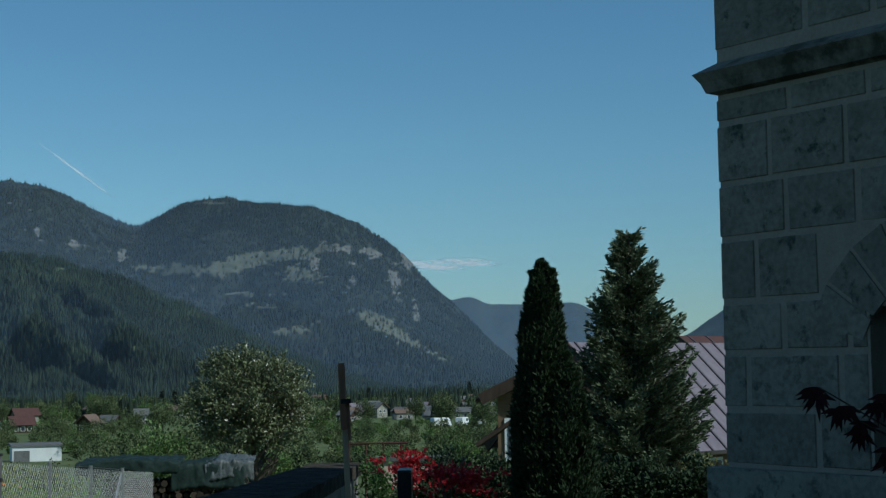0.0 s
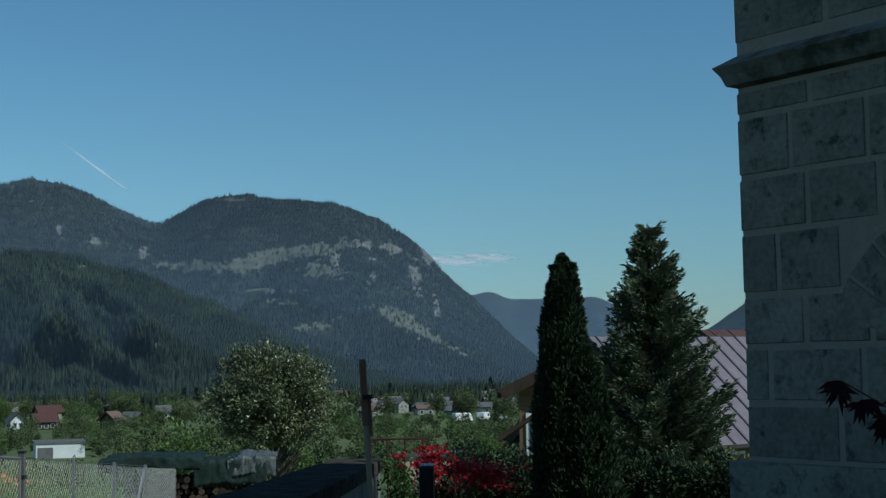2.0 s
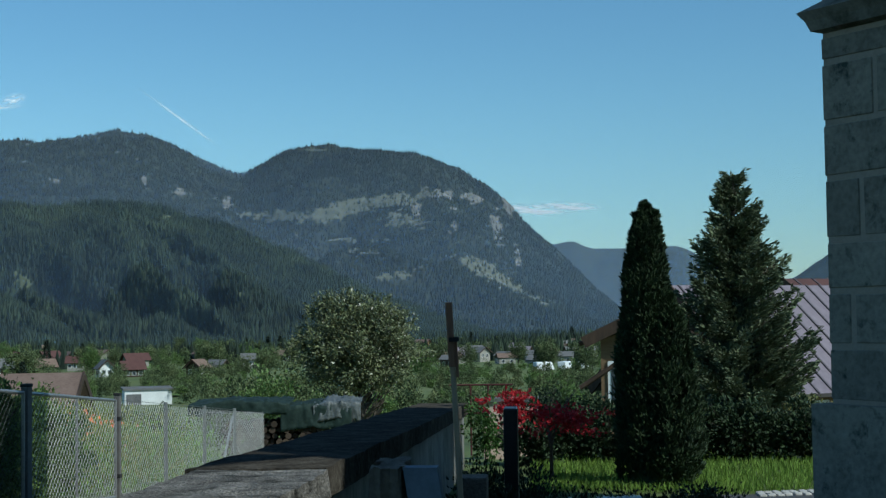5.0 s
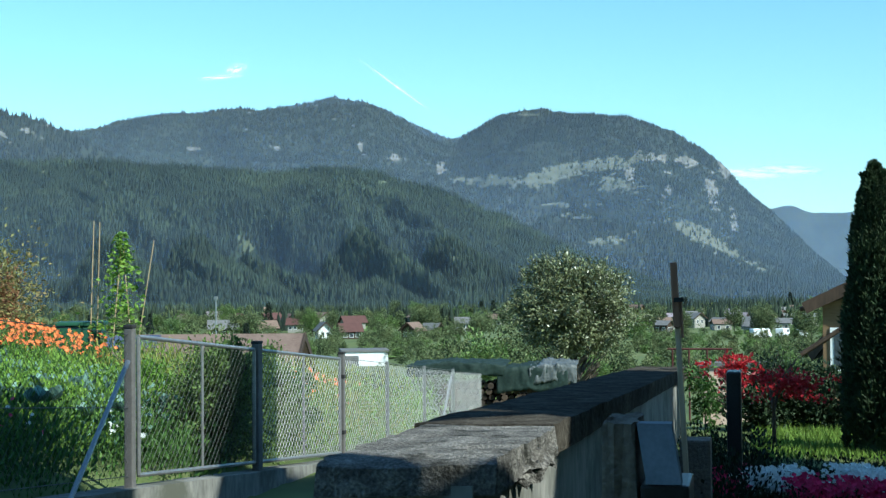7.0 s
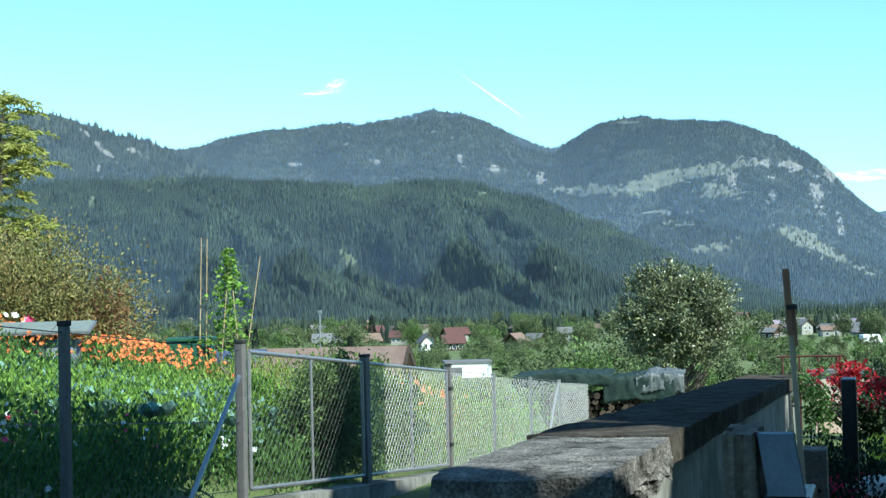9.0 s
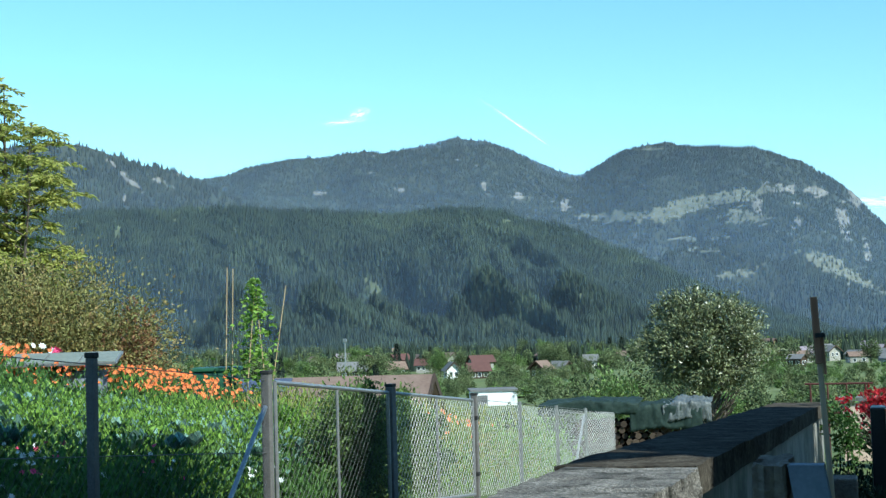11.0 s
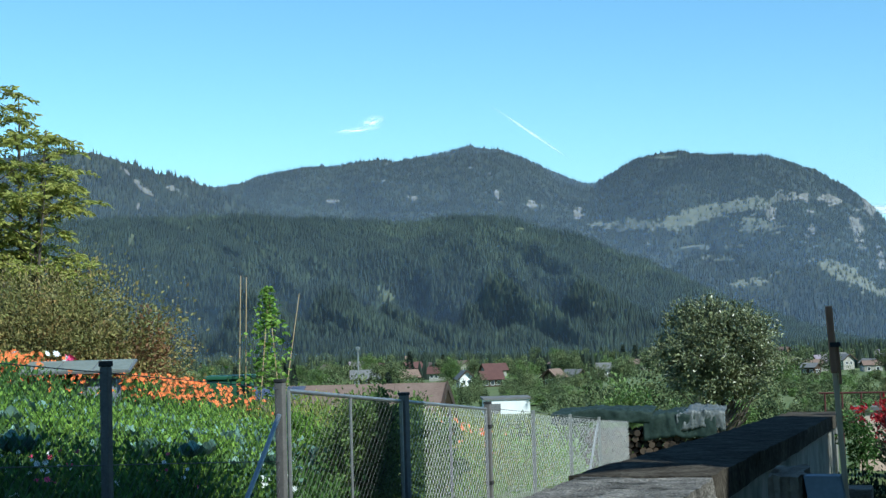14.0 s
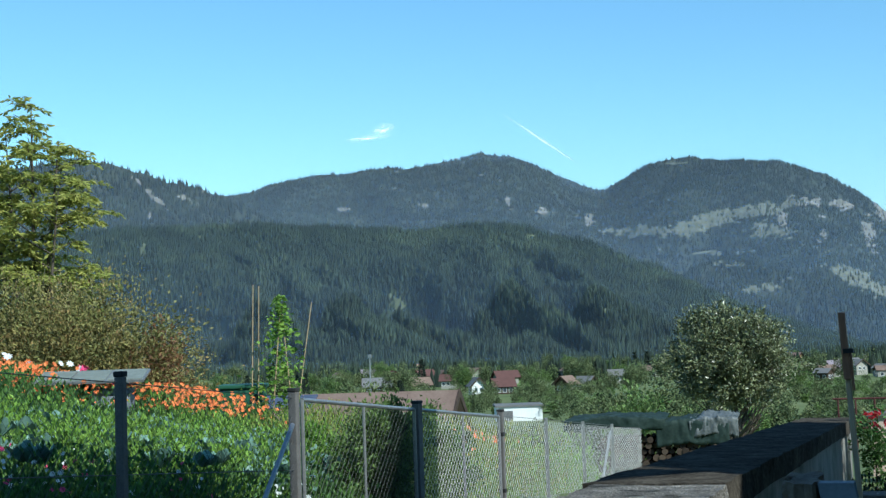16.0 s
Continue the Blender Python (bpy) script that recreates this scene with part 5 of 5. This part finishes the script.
bed("shaded_herbs", "dark leafy herbs in the shade behind the fence", 30000, (-6.8, -4.45), (3.0, 11.0), (0.0, 0.5), MIDLEAF, 0.05, 0.022, 61, 0.9, 260, 0.14)
bed("lettuce_bed", "bright green salad and herb bed in sun", 52000, (-8.6, -5.0), (8.5, 13.2), (0.12, 0.6), BRIGHTLEAF, 0.042, 0.026, 62, 0.8, 330, 0.16)
bed("mixed_greens", "mixed green vegetable foliage", 30000, (-10.5, -5.0), (5.5, 14.5), (0.0, 0.55), MIDLEAF, 0.045, 0.022, 63, 0.8, 300, 0.18)
bed("far_greens", "light green rank vegetable foliage beyond the gate", 26000, (-8.5, -4.5), (13.0, 20.0), (0.0, 0.72), BRIGHTLEAF, 0.06, 0.024, 64, 1.0, 200, 0.16)
bed("yellow_greens", "yellow-green asparagus-like foliage", 18000, (-7.0, -4.6), (12.6, 18.6), (0.1, 0.8), YELLOWLEAF, 0.07, 0.016, 65, 1.2, 90, 0.16)
bed("flower_foliage", "foliage of the tall flower bed", 26000, (-12.0, -7.2), (9.0, 16.5), (0.1, 0.68), MIDLEAF, 0.06, 0.025, 66, 1.0, 260, 0.15)
blooms("marigolds", "band of orange marigolds in full bloom", 1100, (-10.4, -7.5), (12.8, 15.6), (0.6, 0.88), ORANGE, 0.03, 71, 7, 90, 0.3)
blooms("orange_dahlias", "orange dahlias on tall stems", 300, (-10.6, -8.8), (12.0, 14.4), (0.5, 0.95), ORANGE, 0.04, 72, 8, 26, 0.2)
blooms("pink_dahlias", "pink dahlias on tall stems", 16, (-9.9, -8.9), (13.6, 14.6), (0.75, 0.95), PINK, 0.06, 73, 8, 5, 0.16)
blooms("white_dahlias", "pale dahlias on tall stems", 10, (-10.4, -9.2), (13.0, 14.4), (0.8, 1.0), WHITE, 0.05, 74, 8, 6, 0.15)
blooms("red_garden_flowers", "a few red flowers among the tall greens", 70, (-6.2, -4.6), (14.2, 17.5), (0.5, 0.8), ORANGE, 0.03, 78, 7, 9, 0.15)
blooms("daisies", "white daisies in the shade behind the fence", 130, (-5.8, -4.4), (4.0, 9.8), (0.25, 0.5), WHITE, 0.021, 75, 8, 40, 0.16)
blooms("pink_asters", "dull pink asters behind the fence", 60, (-6.2, -4.5), (4.0, 8.4), (0.3, 0.5), PINK, 0.02, 76, 7, 20, 0.15)
bed("dahlia_foliage", "dark foliage of the dahlias", 26000, (-10.9, -8.2), (11.0, 14.6), (0.1, 0.8), MIDLEAF, 0.06, 0.03, 77, 0.9, 120, 0.16)
bed("young_cabbage_greens", "grey-green outer leaves of the cabbage rows", 5000, (-8.0, -4.9), (9.5, 14.0), (0.3, 0.55), CABBAGE, 0.05, 0.034, 79, 0.7, 150, 0.14)


def cabbage(place, k, seed):
    rng = np.random.default_rng(seed)
    t = thing("cabbage", place, "blue-green cabbage with broad waxy leaves", "cabbage", "cabbage rows")
    vs, fs = [], []
    for i in range(13):
        a = i * 2.4
        L, up = rng.uniform(0.16, 0.26) * k, rng.uniform(0.25, 1.1)
        d = np.array([math.cos(a), math.sin(a), up])
        d /= np.linalg.norm(d)
        s = np.array([-math.sin(a), math.cos(a), 0])
        u = np.cross(s, d)
        b = len(vs)
        for q, w in ((0, 0.25), (0.35, 0.8), (0.75, 0.9), (1.0, 0.4)):
            for e in (-1, 0, 1):
                vs.append(d * L * q + s * e * w * L * 0.42 + u * (abs(e) * 0.12 - q * q * 0.35) * L + np.array([0, 0, 0.05]))
        for r in range(3):
            for c in range(2):
                j = b + r * 3 + c
                fs.append((j, j + 1, j + 4, j + 3))
    raw("leaves", vs, fs, CABBAGE, t, smooth=True)
    return t


cab = [cabbage((0, 0, -500), 1.0, 80 + i) for i in range(3)]
random.seed(5)
for row in range(7):
    for i in range(17):
        x, y = -4.9 - row * 0.55 + random.uniform(-0.1, 0.1), 7.2 + i * 0.42 + random.uniform(-0.1, 0.1)
        if random.random() < 0.72:
            copy_thing(random.choice(cab), pose(x, y, gz(x, y) + random.uniform(0.36, 0.48), 0, 0, random.uniform(0, 360)) @ Matrix.Scale(random.uniform(0.42, 0.68), 4))
for o in cab:
    for c in o.children:
        bpy.data.objects.remove(c)
    bpy.data.objects.remove(o)


def bean_poles():
    x, y = polar(26.3, 18)
    z = gz(x, y)
    t = thing("bean_poles", (x, y, z), "cane wigwam overgrown with climbing beans", "bean poles")
    for a, b in (((-0.35, 0, 0), (-0.27, 0, 2.3)), ((-0.28, 0.05, 0), (-0.2, 0.02, 2.28)), ((-0.1, 0, 0), (0.1, 0, 1.9)), ((0.3, 0, 0), (0.12, 0, 2.0)), ((0.1, 0.2, 0), (0.45, 0.2, 2.05)), ((0.0, -0.2, 0), (0.1, 0, 1.95))):
        part("cane", rod(bmesh.new(), a, b, 0.008, 0.006, 6), CANE, t)
    rng = np.random.default_rng(9)
    n = 650
    s = rng.uniform(0, 1, n) ** 0.8
    p = np.stack([0.08 + rng.normal(0, 0.3, n) * (1.12 - s), rng.normal(0, 0.15, n) * (1.1 - s), s * 2.15], -1)
    v, f = leaves(p, np.stack([rng.normal(0, 1, n), rng.normal(0, 1, n), np.full(n, -0.3)], -1), 0.075, 0.055, rng)
    raw("vines", v, f, BRIGHTLEAF, t)


bean_poles()


def cold_frame():
    x, y = polar(33.55, 15.6)
    z = 1.32
    t = thing("cold_frame", (x, y, gz(x, y)), "garden cold frame with a tilted glass lid on a pale box", "cold frame", turn=24)
    h = z - gz(x, y)
    part("box", box(bmesh.new(), 0.02, 0.42, -0.2, 0.2, 0, h - 0.12, bevel=0.01), GREYSTONE, t)
    m = Matrix.Translation((0, 0, h)) @ Matrix.Rotation(radians(9), 4, "X")
    ld = part("lid_frame", box(bmesh.new(), -0.58, 0.58, -0.34, 0.34, 0.0, 0.025, m), GALV, t, "thin metal lid frame")
    for i in range(3):
        part("pane", box(bmesh.new(), -0.56 + i * 0.38, -0.2 + i * 0.38, -0.31, 0.31, 0.026, 0.034, m), FRAMEGLASS, ld)


cold_frame()


def compost_bin():
    x, y = polar(27.55, 18.6)
    t = thing("compost_bin", (x, y, gz(x, y)), "dark green plastic bin among the flowers", "bin", turn=20)
    part("body", box(bmesh.new(), -0.28, 0.28, -0.28, 0.28, 0, 0.92, bevel=0.03), BINGREEN, t)
    part("lid", box(bmesh.new(), -0.31, 0.31, -0.31, 0.31, 0.92, 0.97, bevel=0.015), BINGREEN, t)


compost_bin()


# ---- woodpile under tarpaulins beyond the fence corner ----
def woodpile():
    t = thing("woodpile", (-4.55, 24.0, gz(-4.55, 24.0)), "stacked split firewood under dark tarpaulins", "woodpile", turn=6)
    top = 0.13 - gz(-4.55, 24.0)
    rng = random.Random(7)
    bm0 = bmesh.new()
    rod(bm0, (0, -0.5, 0), (0, 0.5, 0), 0.055, n=7)
    me = bpy.data.meshes.new("log")
    bm0.to_mesh(me)
    bm0.free()
    me.materials.append(LOGEND)
    for r in range(int(top / 0.1) - 2):
        for i in range(17):
            o = new("log", me)
            o.parent = t
            o.matrix_basis = pose(-0.95 + i * 0.115 + (r % 2) * 0.05 + rng.uniform(-0.015, 0.015), rng.uniform(-0.05, 0.03), 0.06 + r * 0.1, 0, rng.uniform(0, 360), 0) @ Matrix.Scale(rng.uniform(0.8, 1.1), 4)

    def sheet(name, x0, x1, z, mat, seed, hang, label):
        n, m = 60, 34
        U, V = np.meshgrid(np.linspace(0, 1, n), np.linspace(0, 1, m), indexing="ij")
        X = x0 + (x1 - x0) * U
        s = V * 2.0 - 0.45
        Y = np.clip(s, -0.55, 5) - 0.12
        Z = z + np.where(s < -0.0, (s) * hang, 0) + 0.05 * noise2(U * 6, V * 5, 0.9, seed) + 0.045 * np.abs(noise2(U * 16 + V * 5, V * 9, 1.0, seed + 4)) + 0.05 * np.sin(U * 3.1)
        Y = np.where(s < 0, -0.55 + 0.05 * noise2(U * 7, V * 6, 1.0, seed + 1), s - 0.55)
        v = np.stack([X, Y, Z], -1).reshape(-1, 3)
        i, j = np.meshgrid(np.arange(n - 1), np.arange(m - 1), indexing="ij")
        p = (i * m + j).ravel()
        ob = raw(name, v, np.stack([p, p + m, p + m + 1, p + 1], 1), mat, t, smooth=True, label=label)
        ob.modifiers.new("thickness", "SOLIDIFY").thickness = 0.006
    sheet("tarpaulin", -1.55, 0.15, top + 0.04, TARP, 91, 0.45, "dark green crumpled tarpaulin")
    sheet("tarpaulin", 0.0, 1.2, top - 0.02, TARP, 95, 0.9, "dark green crumpled tarpaulin")
    sheet("plastic_sheet", 0.55, 1.35, top + 0.03, CLEARTARP, 98, 0.7, "grey crumpled plastic sheet")


woodpile()

# ---- churchyard: graves, path, lawn ----
def stake():
    t = thing("wooden_stake", (-0.47, 7.75, 0.0), "leaning weathered wooden stake with a short reddish board", "stake")
    m = pose(0, 0, -0.2, 0, -2.6, 0)
    part("pole", box(bmesh.new(), -0.015, 0.015, -0.015, 0.015, 0, 1.75, m, bevel=0.005), TIMBER, t)
    part("board", box(bmesh.new(), -0.02, 0.018, -0.036, -0.0185, 1.5, 1.86, m, bevel=0.004), REDTIMBER, t, "red-brown upper board")
    part("peg", box(bmesh.new(), -0.01, 0.045, -0.055, -0.0365, 1.64, 1.665, m), BLACKCAP, t, "small dark peg")
    part("bracket", box(bmesh.new(), 0.0185, 0.032, -0.03, 0.01, 1.44, 1.64, m), REDTIMBER, t)


stake()


def grave_slab():
    t = thing("grave_slab", (-0.41, 4.02, 0.035), "upright gravestone with smooth grey face and rough side", "gravestone")
    bm = bmesh.new()
    box(bm, -0.13, -0.03, -0.06, 0.25, -0.1, 1.1)
    bmesh.ops.subdivide_edges(bm, edges=bm.edges[:], cuts=4, use_grid_fill=True)
    rng = random.Random(3)
    for v in bm.verts:
        v.co += Vector((rng.uniform(-1, 1), rng.uniform(-1, 1), rng.uniform(-1, 1))) * 0.008
    part("rough_side", bm, ROUGHSTONE, t, "rough brown hewn side")
    bm = bmesh.new()
    box(bm, -0.03, 0.07, -0.05, 0.02, 0.93, 1.1)
    for v in bm.verts:
        if v.co.z < 1.0:
            v.co.x += 0.03
            v.co.y -= 0.04
    part("face", bm, GREYSTONE, t, "smooth pale grey plate")
    part("base", box(bmesh.new(), -0.02, 0.12, -0.07, 0.22, -0.1, 0.925, bevel=0.01), GRANITE, t, "black polished base")


grave_slab()


def headstone(place, w, d, h, mat, label):
    t = thing("headstone", place, label, "gravestone", "headstones")
    part("stone", box(bmesh.new(), -w / 2, w / 2, -d / 2, d / 2, 0.12, h, bevel=0.015), mat, t)
    part("plinth", box(bmesh.new(), -w / 2 - 0.06, w / 2 + 0.06, -d / 2 - 0.05, d / 2 + 0.05, -0.1, 0.12, bevel=0.012), GREYSTONE, t)
    part("kerb", box(bmesh.new(), -w / 2 - 0.2, w / 2 + 0.2, -d / 2 - 1.1, -d / 2 - 0.06, -0.1, 0.06, bevel=0.01), GRANITE, t)


headstone((-0.3, 10.9, -0.1), 0.11, 0.3, 0.97, GRANITE, "slim dark polished headstone on a plinth")
headstone((-0.52, 9.3, -0.1), 0.2, 0.25, 0.62, ROUGHSTONE, "low rough dark headstone")
# the church's shade over the graves is put into these leaf colours
bed("grave_greens", "low planting on the graves, coloured dark for the church's shade", 9000, (-0.5, 1.5), (9.6, 12.6), (0.0, 0.2), SHADEDLEAF, 0.04, 0.02, 101, 0.9, 160, 0.12)
bed("grave_shrubs", "dense planting beside the churchyard wall, coloured dark for shade", 5000, (-0.75, -0.1), (9.2, 13.4), (0.0, 0.42), SHADEDLEAF, 0.04, 0.02, 102, 0.9, 60, 0.1)
blooms("white_begonias", "clumps of white begonias on a grave", 1500, (-0.2, 1.2), (10.1, 10.9), (0.12, 0.3), WHITE, 0.024, 103, 5, 8, 0.075)
blooms("red_begonias", "clumps of crimson begonias on a grave", 1700, (-0.45, 1.2), (10.0, 10.9), (0.1, 0.27), CRIMSON, 0.024, 104, 5, 10, 0.08)


def maple_spray():
    """Dark palmate leaves hanging before the church window."""
    t = thing("maple_branch", (2.05, 5.9, 0.0), "drooping dark red maple branch before the church wall", "tree")
    part("stem", rod(bmesh.new(), (0.1, 0, -0.1), (0.12, 0, 1.15), 0.02, 0.012, 7), BARK, t)
    rng = random.Random(4)
    bm = bmesh.new()
    ends = []
    for dx, dz in ((-0.5, 1.52), (-0.42, 1.42), (-0.3, 1.36), (-0.22, 1.48), (-0.12, 1.4), (0.0, 1.5), (-0.05, 1.3), (0.12, 1.45), (0.2, 1.32), (-0.25, 1.25), (0.05, 1.2)):
        e = (dx, rng.uniform(-0.1, 0.1), dz)
        rod(bm, (0.12, 0, 1.15), e, 0.006, 0.003, 5)
        ends.append(e)
    part("twigs", bm, BARK, t)
    vs, fs = [], []
    for e in ends:
        for _ in range(2):
            c = np.array(e) + np.array([rng.uniform(-0.04, 0.04), rng.uniform(-0.04, 0.04), rng.uniform(-0.03, 0.03)])
            for k in range(7):
                a = radians(-160 + k * 22 + rng.uniform(-8, 8))
                L = rng.uniform(0.08, 0.13) * (1 - 0.09 * abs(k - 3))
                d = np.array([math.cos(a), rng.uniform(-0.2, 0.2), math.sin(a)])
                s = np.array([-math.sin(a), 0, math.cos(a)])
                b = len(vs)
                vs += [c, c + d * L * 0.4 + s * 0.012, c + d * L, c + d * L * 0.4 - s * 0.012]
                fs += [(b, b + 1, b + 2, b + 3)]
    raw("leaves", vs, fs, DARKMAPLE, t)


maple_spray()


def lawn():
    rng = np.random.default_rng(30)
    n = 26000
    x, y = rng.uniform(-0.2, 6.5, n), rng.uniform(13.6, 18.6, n)
    ok = y > 13.75 + 0.1 * np.sin(x * 3) + np.clip(x - 2.0, 0, 5) * 0.25
    x, y = x[ok], y[ok]
    p = np.stack([x, y, ground_height(x, y) - 0.01], -1)
    d = np.stack([rng.normal(0, 0.3, len(x)), rng.normal(0, 0.3, len(x)), np.ones(len(x))], -1)
    v, f = leaves(p, d, 0.11, 0.014, rng, jitter=0.15)
    tagged(raw("lawn_grass", v, f, GRASS), "sunlit uncut grass beside the path", "grass", kind="stuff")


lawn()


def path():
    n, m = 24, 24
    U, V = np.meshgrid(np.linspace(1.35, 9, n), np.linspace(0, 1, m), indexing="ij")
    far = 13.6 + np.clip(U - 2.0, 0, 5) * 0.25
    Y = 9.0 + (far - 9.0) * V
    Z = ground_height(U, Y) + 0.012
    v = np.stack([U, Y, Z], -1).reshape(-1, 3)
    i, j = np.meshgrid(np.arange(n - 1), np.arange(m - 1), indexing="ij")
    p = (i * m + j).ravel()
    pv = tagged(raw("path", v, np.stack([p, p + m, p + m + 1, p + 1], 1), ASPHALT, smooth=True), "dark asphalt churchyard path", "path", kind="structure")
    rng = random.Random(12)
    bm = bmesh.new()
    box(bm, -0.036, 0.036, -0.036, 0.036, -0.05, 0.02, bevel=0.012)
    me = bpy.data.meshes.new("cobble")
    bm.to_mesh(me)
    bm.free()
    me.materials.append(COBBLE)
    for i in range(60):
        for k in range(4):
            x = 2.0 + i * 0.085
            y = 13.62 + max(0, x - 2.0) * 0.25 + (k - 2) * 0.085
            o = new("cobble", me)
            o.parent = pv
            o.matrix_basis = pose(x + rng.uniform(-0.01, 0.01), y + rng.uniform(-0.01, 0.01), gz(x, y) + 0.01, rng.uniform(-4, 4), rng.uniform(-4, 4), rng.uniform(-8, 8) + 14)


path()


def end_wall():
    t = thing("garden_wall", (-0.5, 18.6, gz(-0.5, 18.6)), "short sunlit beige plastered wall", "wall", kind="structure")
    part("body", box(bmesh.new(), -0.35, 0.5, -0.1, 0.1, -0.2, 0.75), PLASTER, t)
    part("cap", box(bmesh.new(), -0.4, 0.55, -0.14, 0.14, 0.75, 0.81, bevel=0.01), GREYROOF, t)


end_wall()


def railing():
    x, y = polar(3.0, 20)
    t = thing("iron_railing", (x, y, gz(x, y)), "dark red tubular iron railing", "railing")
    for xx in (-0.28, -0.05, 0.2, 0.45):
        part("post", rod(bmesh.new(), (xx, 0, 0), (xx, 0, 1.0), 0.013), REDIRON, t)
    for z in (0.6, 1.0):
        part("rail", rod(bmesh.new(), (-0.35, 0, z), (0.55, 0, z), 0.013), REDIRON, t)


railing()


# ---- thin clouds and an old vapour trail ----
def cloud_material(name, density, scale):
    m = bpy.data.materials.new(name)
    m.use_nodes = True
    n, l = m.node_tree.nodes, m.node_tree.links
    n.remove(n["Principled BSDF"])
    tr, df, mx = n.new("ShaderNodeBsdfTransparent"), n.new("ShaderNodeBsdfDiffuse"), n.new("ShaderNodeMixShader")
    df.inputs["Color"].default_value = (0.95, 0.95, 0.95, 1)
    co, no, gr, mu, mr = n.new("ShaderNodeTexCoord"), n.new("ShaderNodeTexNoise"), n.new("ShaderNodeTexGradient"), n.new("ShaderNodeMath"), n.new("ShaderNodeMapRange")
    mp = n.new("ShaderNodeMapping")
    gr.gradient_type = "QUADRATIC_SPHERE"
    l.new(co.outputs["Object"], mp.inputs[0])
    l.new(mp.outputs[0], gr.inputs[0])
    no.inputs["Scale"].default_value, no.inputs["Detail"].default_value = scale, 5
    l.new(co.outputs["Object"], no.inputs[0])
    mr.inputs["From Min"].default_value, mr.inputs["From Max"].default_value = 0.38, 0.7
    l.new(no.outputs["Fac"], mr.inputs["Value"])
    mu.operation = "MULTIPLY"
    l.new(gr.outputs["Fac"], mu.inputs[0])
    l.new(mr.outputs["Result"], mu.inputs[1])
    sc = n.new("ShaderNodeMath")
    sc.operation = "MULTIPLY"
    sc.inputs[1].default_value = density
    sc.use_clamp = True
    l.new(mu.outputs[0], sc.inputs[0])
    l.new(sc.outputs[0], mx.inputs["Fac"])
    l.new(tr.outputs[0], mx.inputs[1])
    l.new(df.outputs[0], mx.inputs[2])
    l.new(mx.outputs[0], n["Material Output"].inputs["Surface"])
    return m


CLOUD = cloud_material("thin_cloud", 1.5, 2.2)
LOWCLOUD = cloud_material("low_thin_cloud", 5.0, 1.6)
TRAIL = cloud_material("vapour_trail", 1.5, 3.0)


def cloud(name, b, e, length, width, tilt, mat, label):
    r = 4780
    x, y = polar(b, r * math.cos(radians(e)))
    bm = bmesh.new()
    bmesh.ops.create_grid(bm, x_segments=6, y_segments=2, size=1)
    ob = part(name, bm, mat)
    ob.matrix_world = Matrix.Translation((x, y, r * math.sin(radians(e)) + EYE)) @ Matrix.Rotation(radians(b), 4, "Z") @ Matrix.Rotation(radians(90), 4, "X") @ Matrix.Rotation(radians(tilt), 4, "Z") @ Matrix.Diagonal((length, width, 1, 1))
    tagged(ob, label, "cloud", kind="structure")


cloud("vapour_trail", 14.6, 8.1, 210, 9, -36, TRAIL, "fading white vapour trail")
cloud("small_cloud", 21.05, 8.72, 55, 28, 20, CLOUD, "small white wisp of cloud")
cloud("small_cloud", 21.7, 8.4, 110, 14, 6, CLOUD, "small white wisp of cloud")
cloud("low_cloud", 0.35, 4.35, 150, 26, -3, LOWCLOUD, "thin white cloud behind the mountain")
cloud("low_cloud", -1.1, 4.45, 130, 20, -3, LOWCLOUD, "thin white cloud behind the mountain")
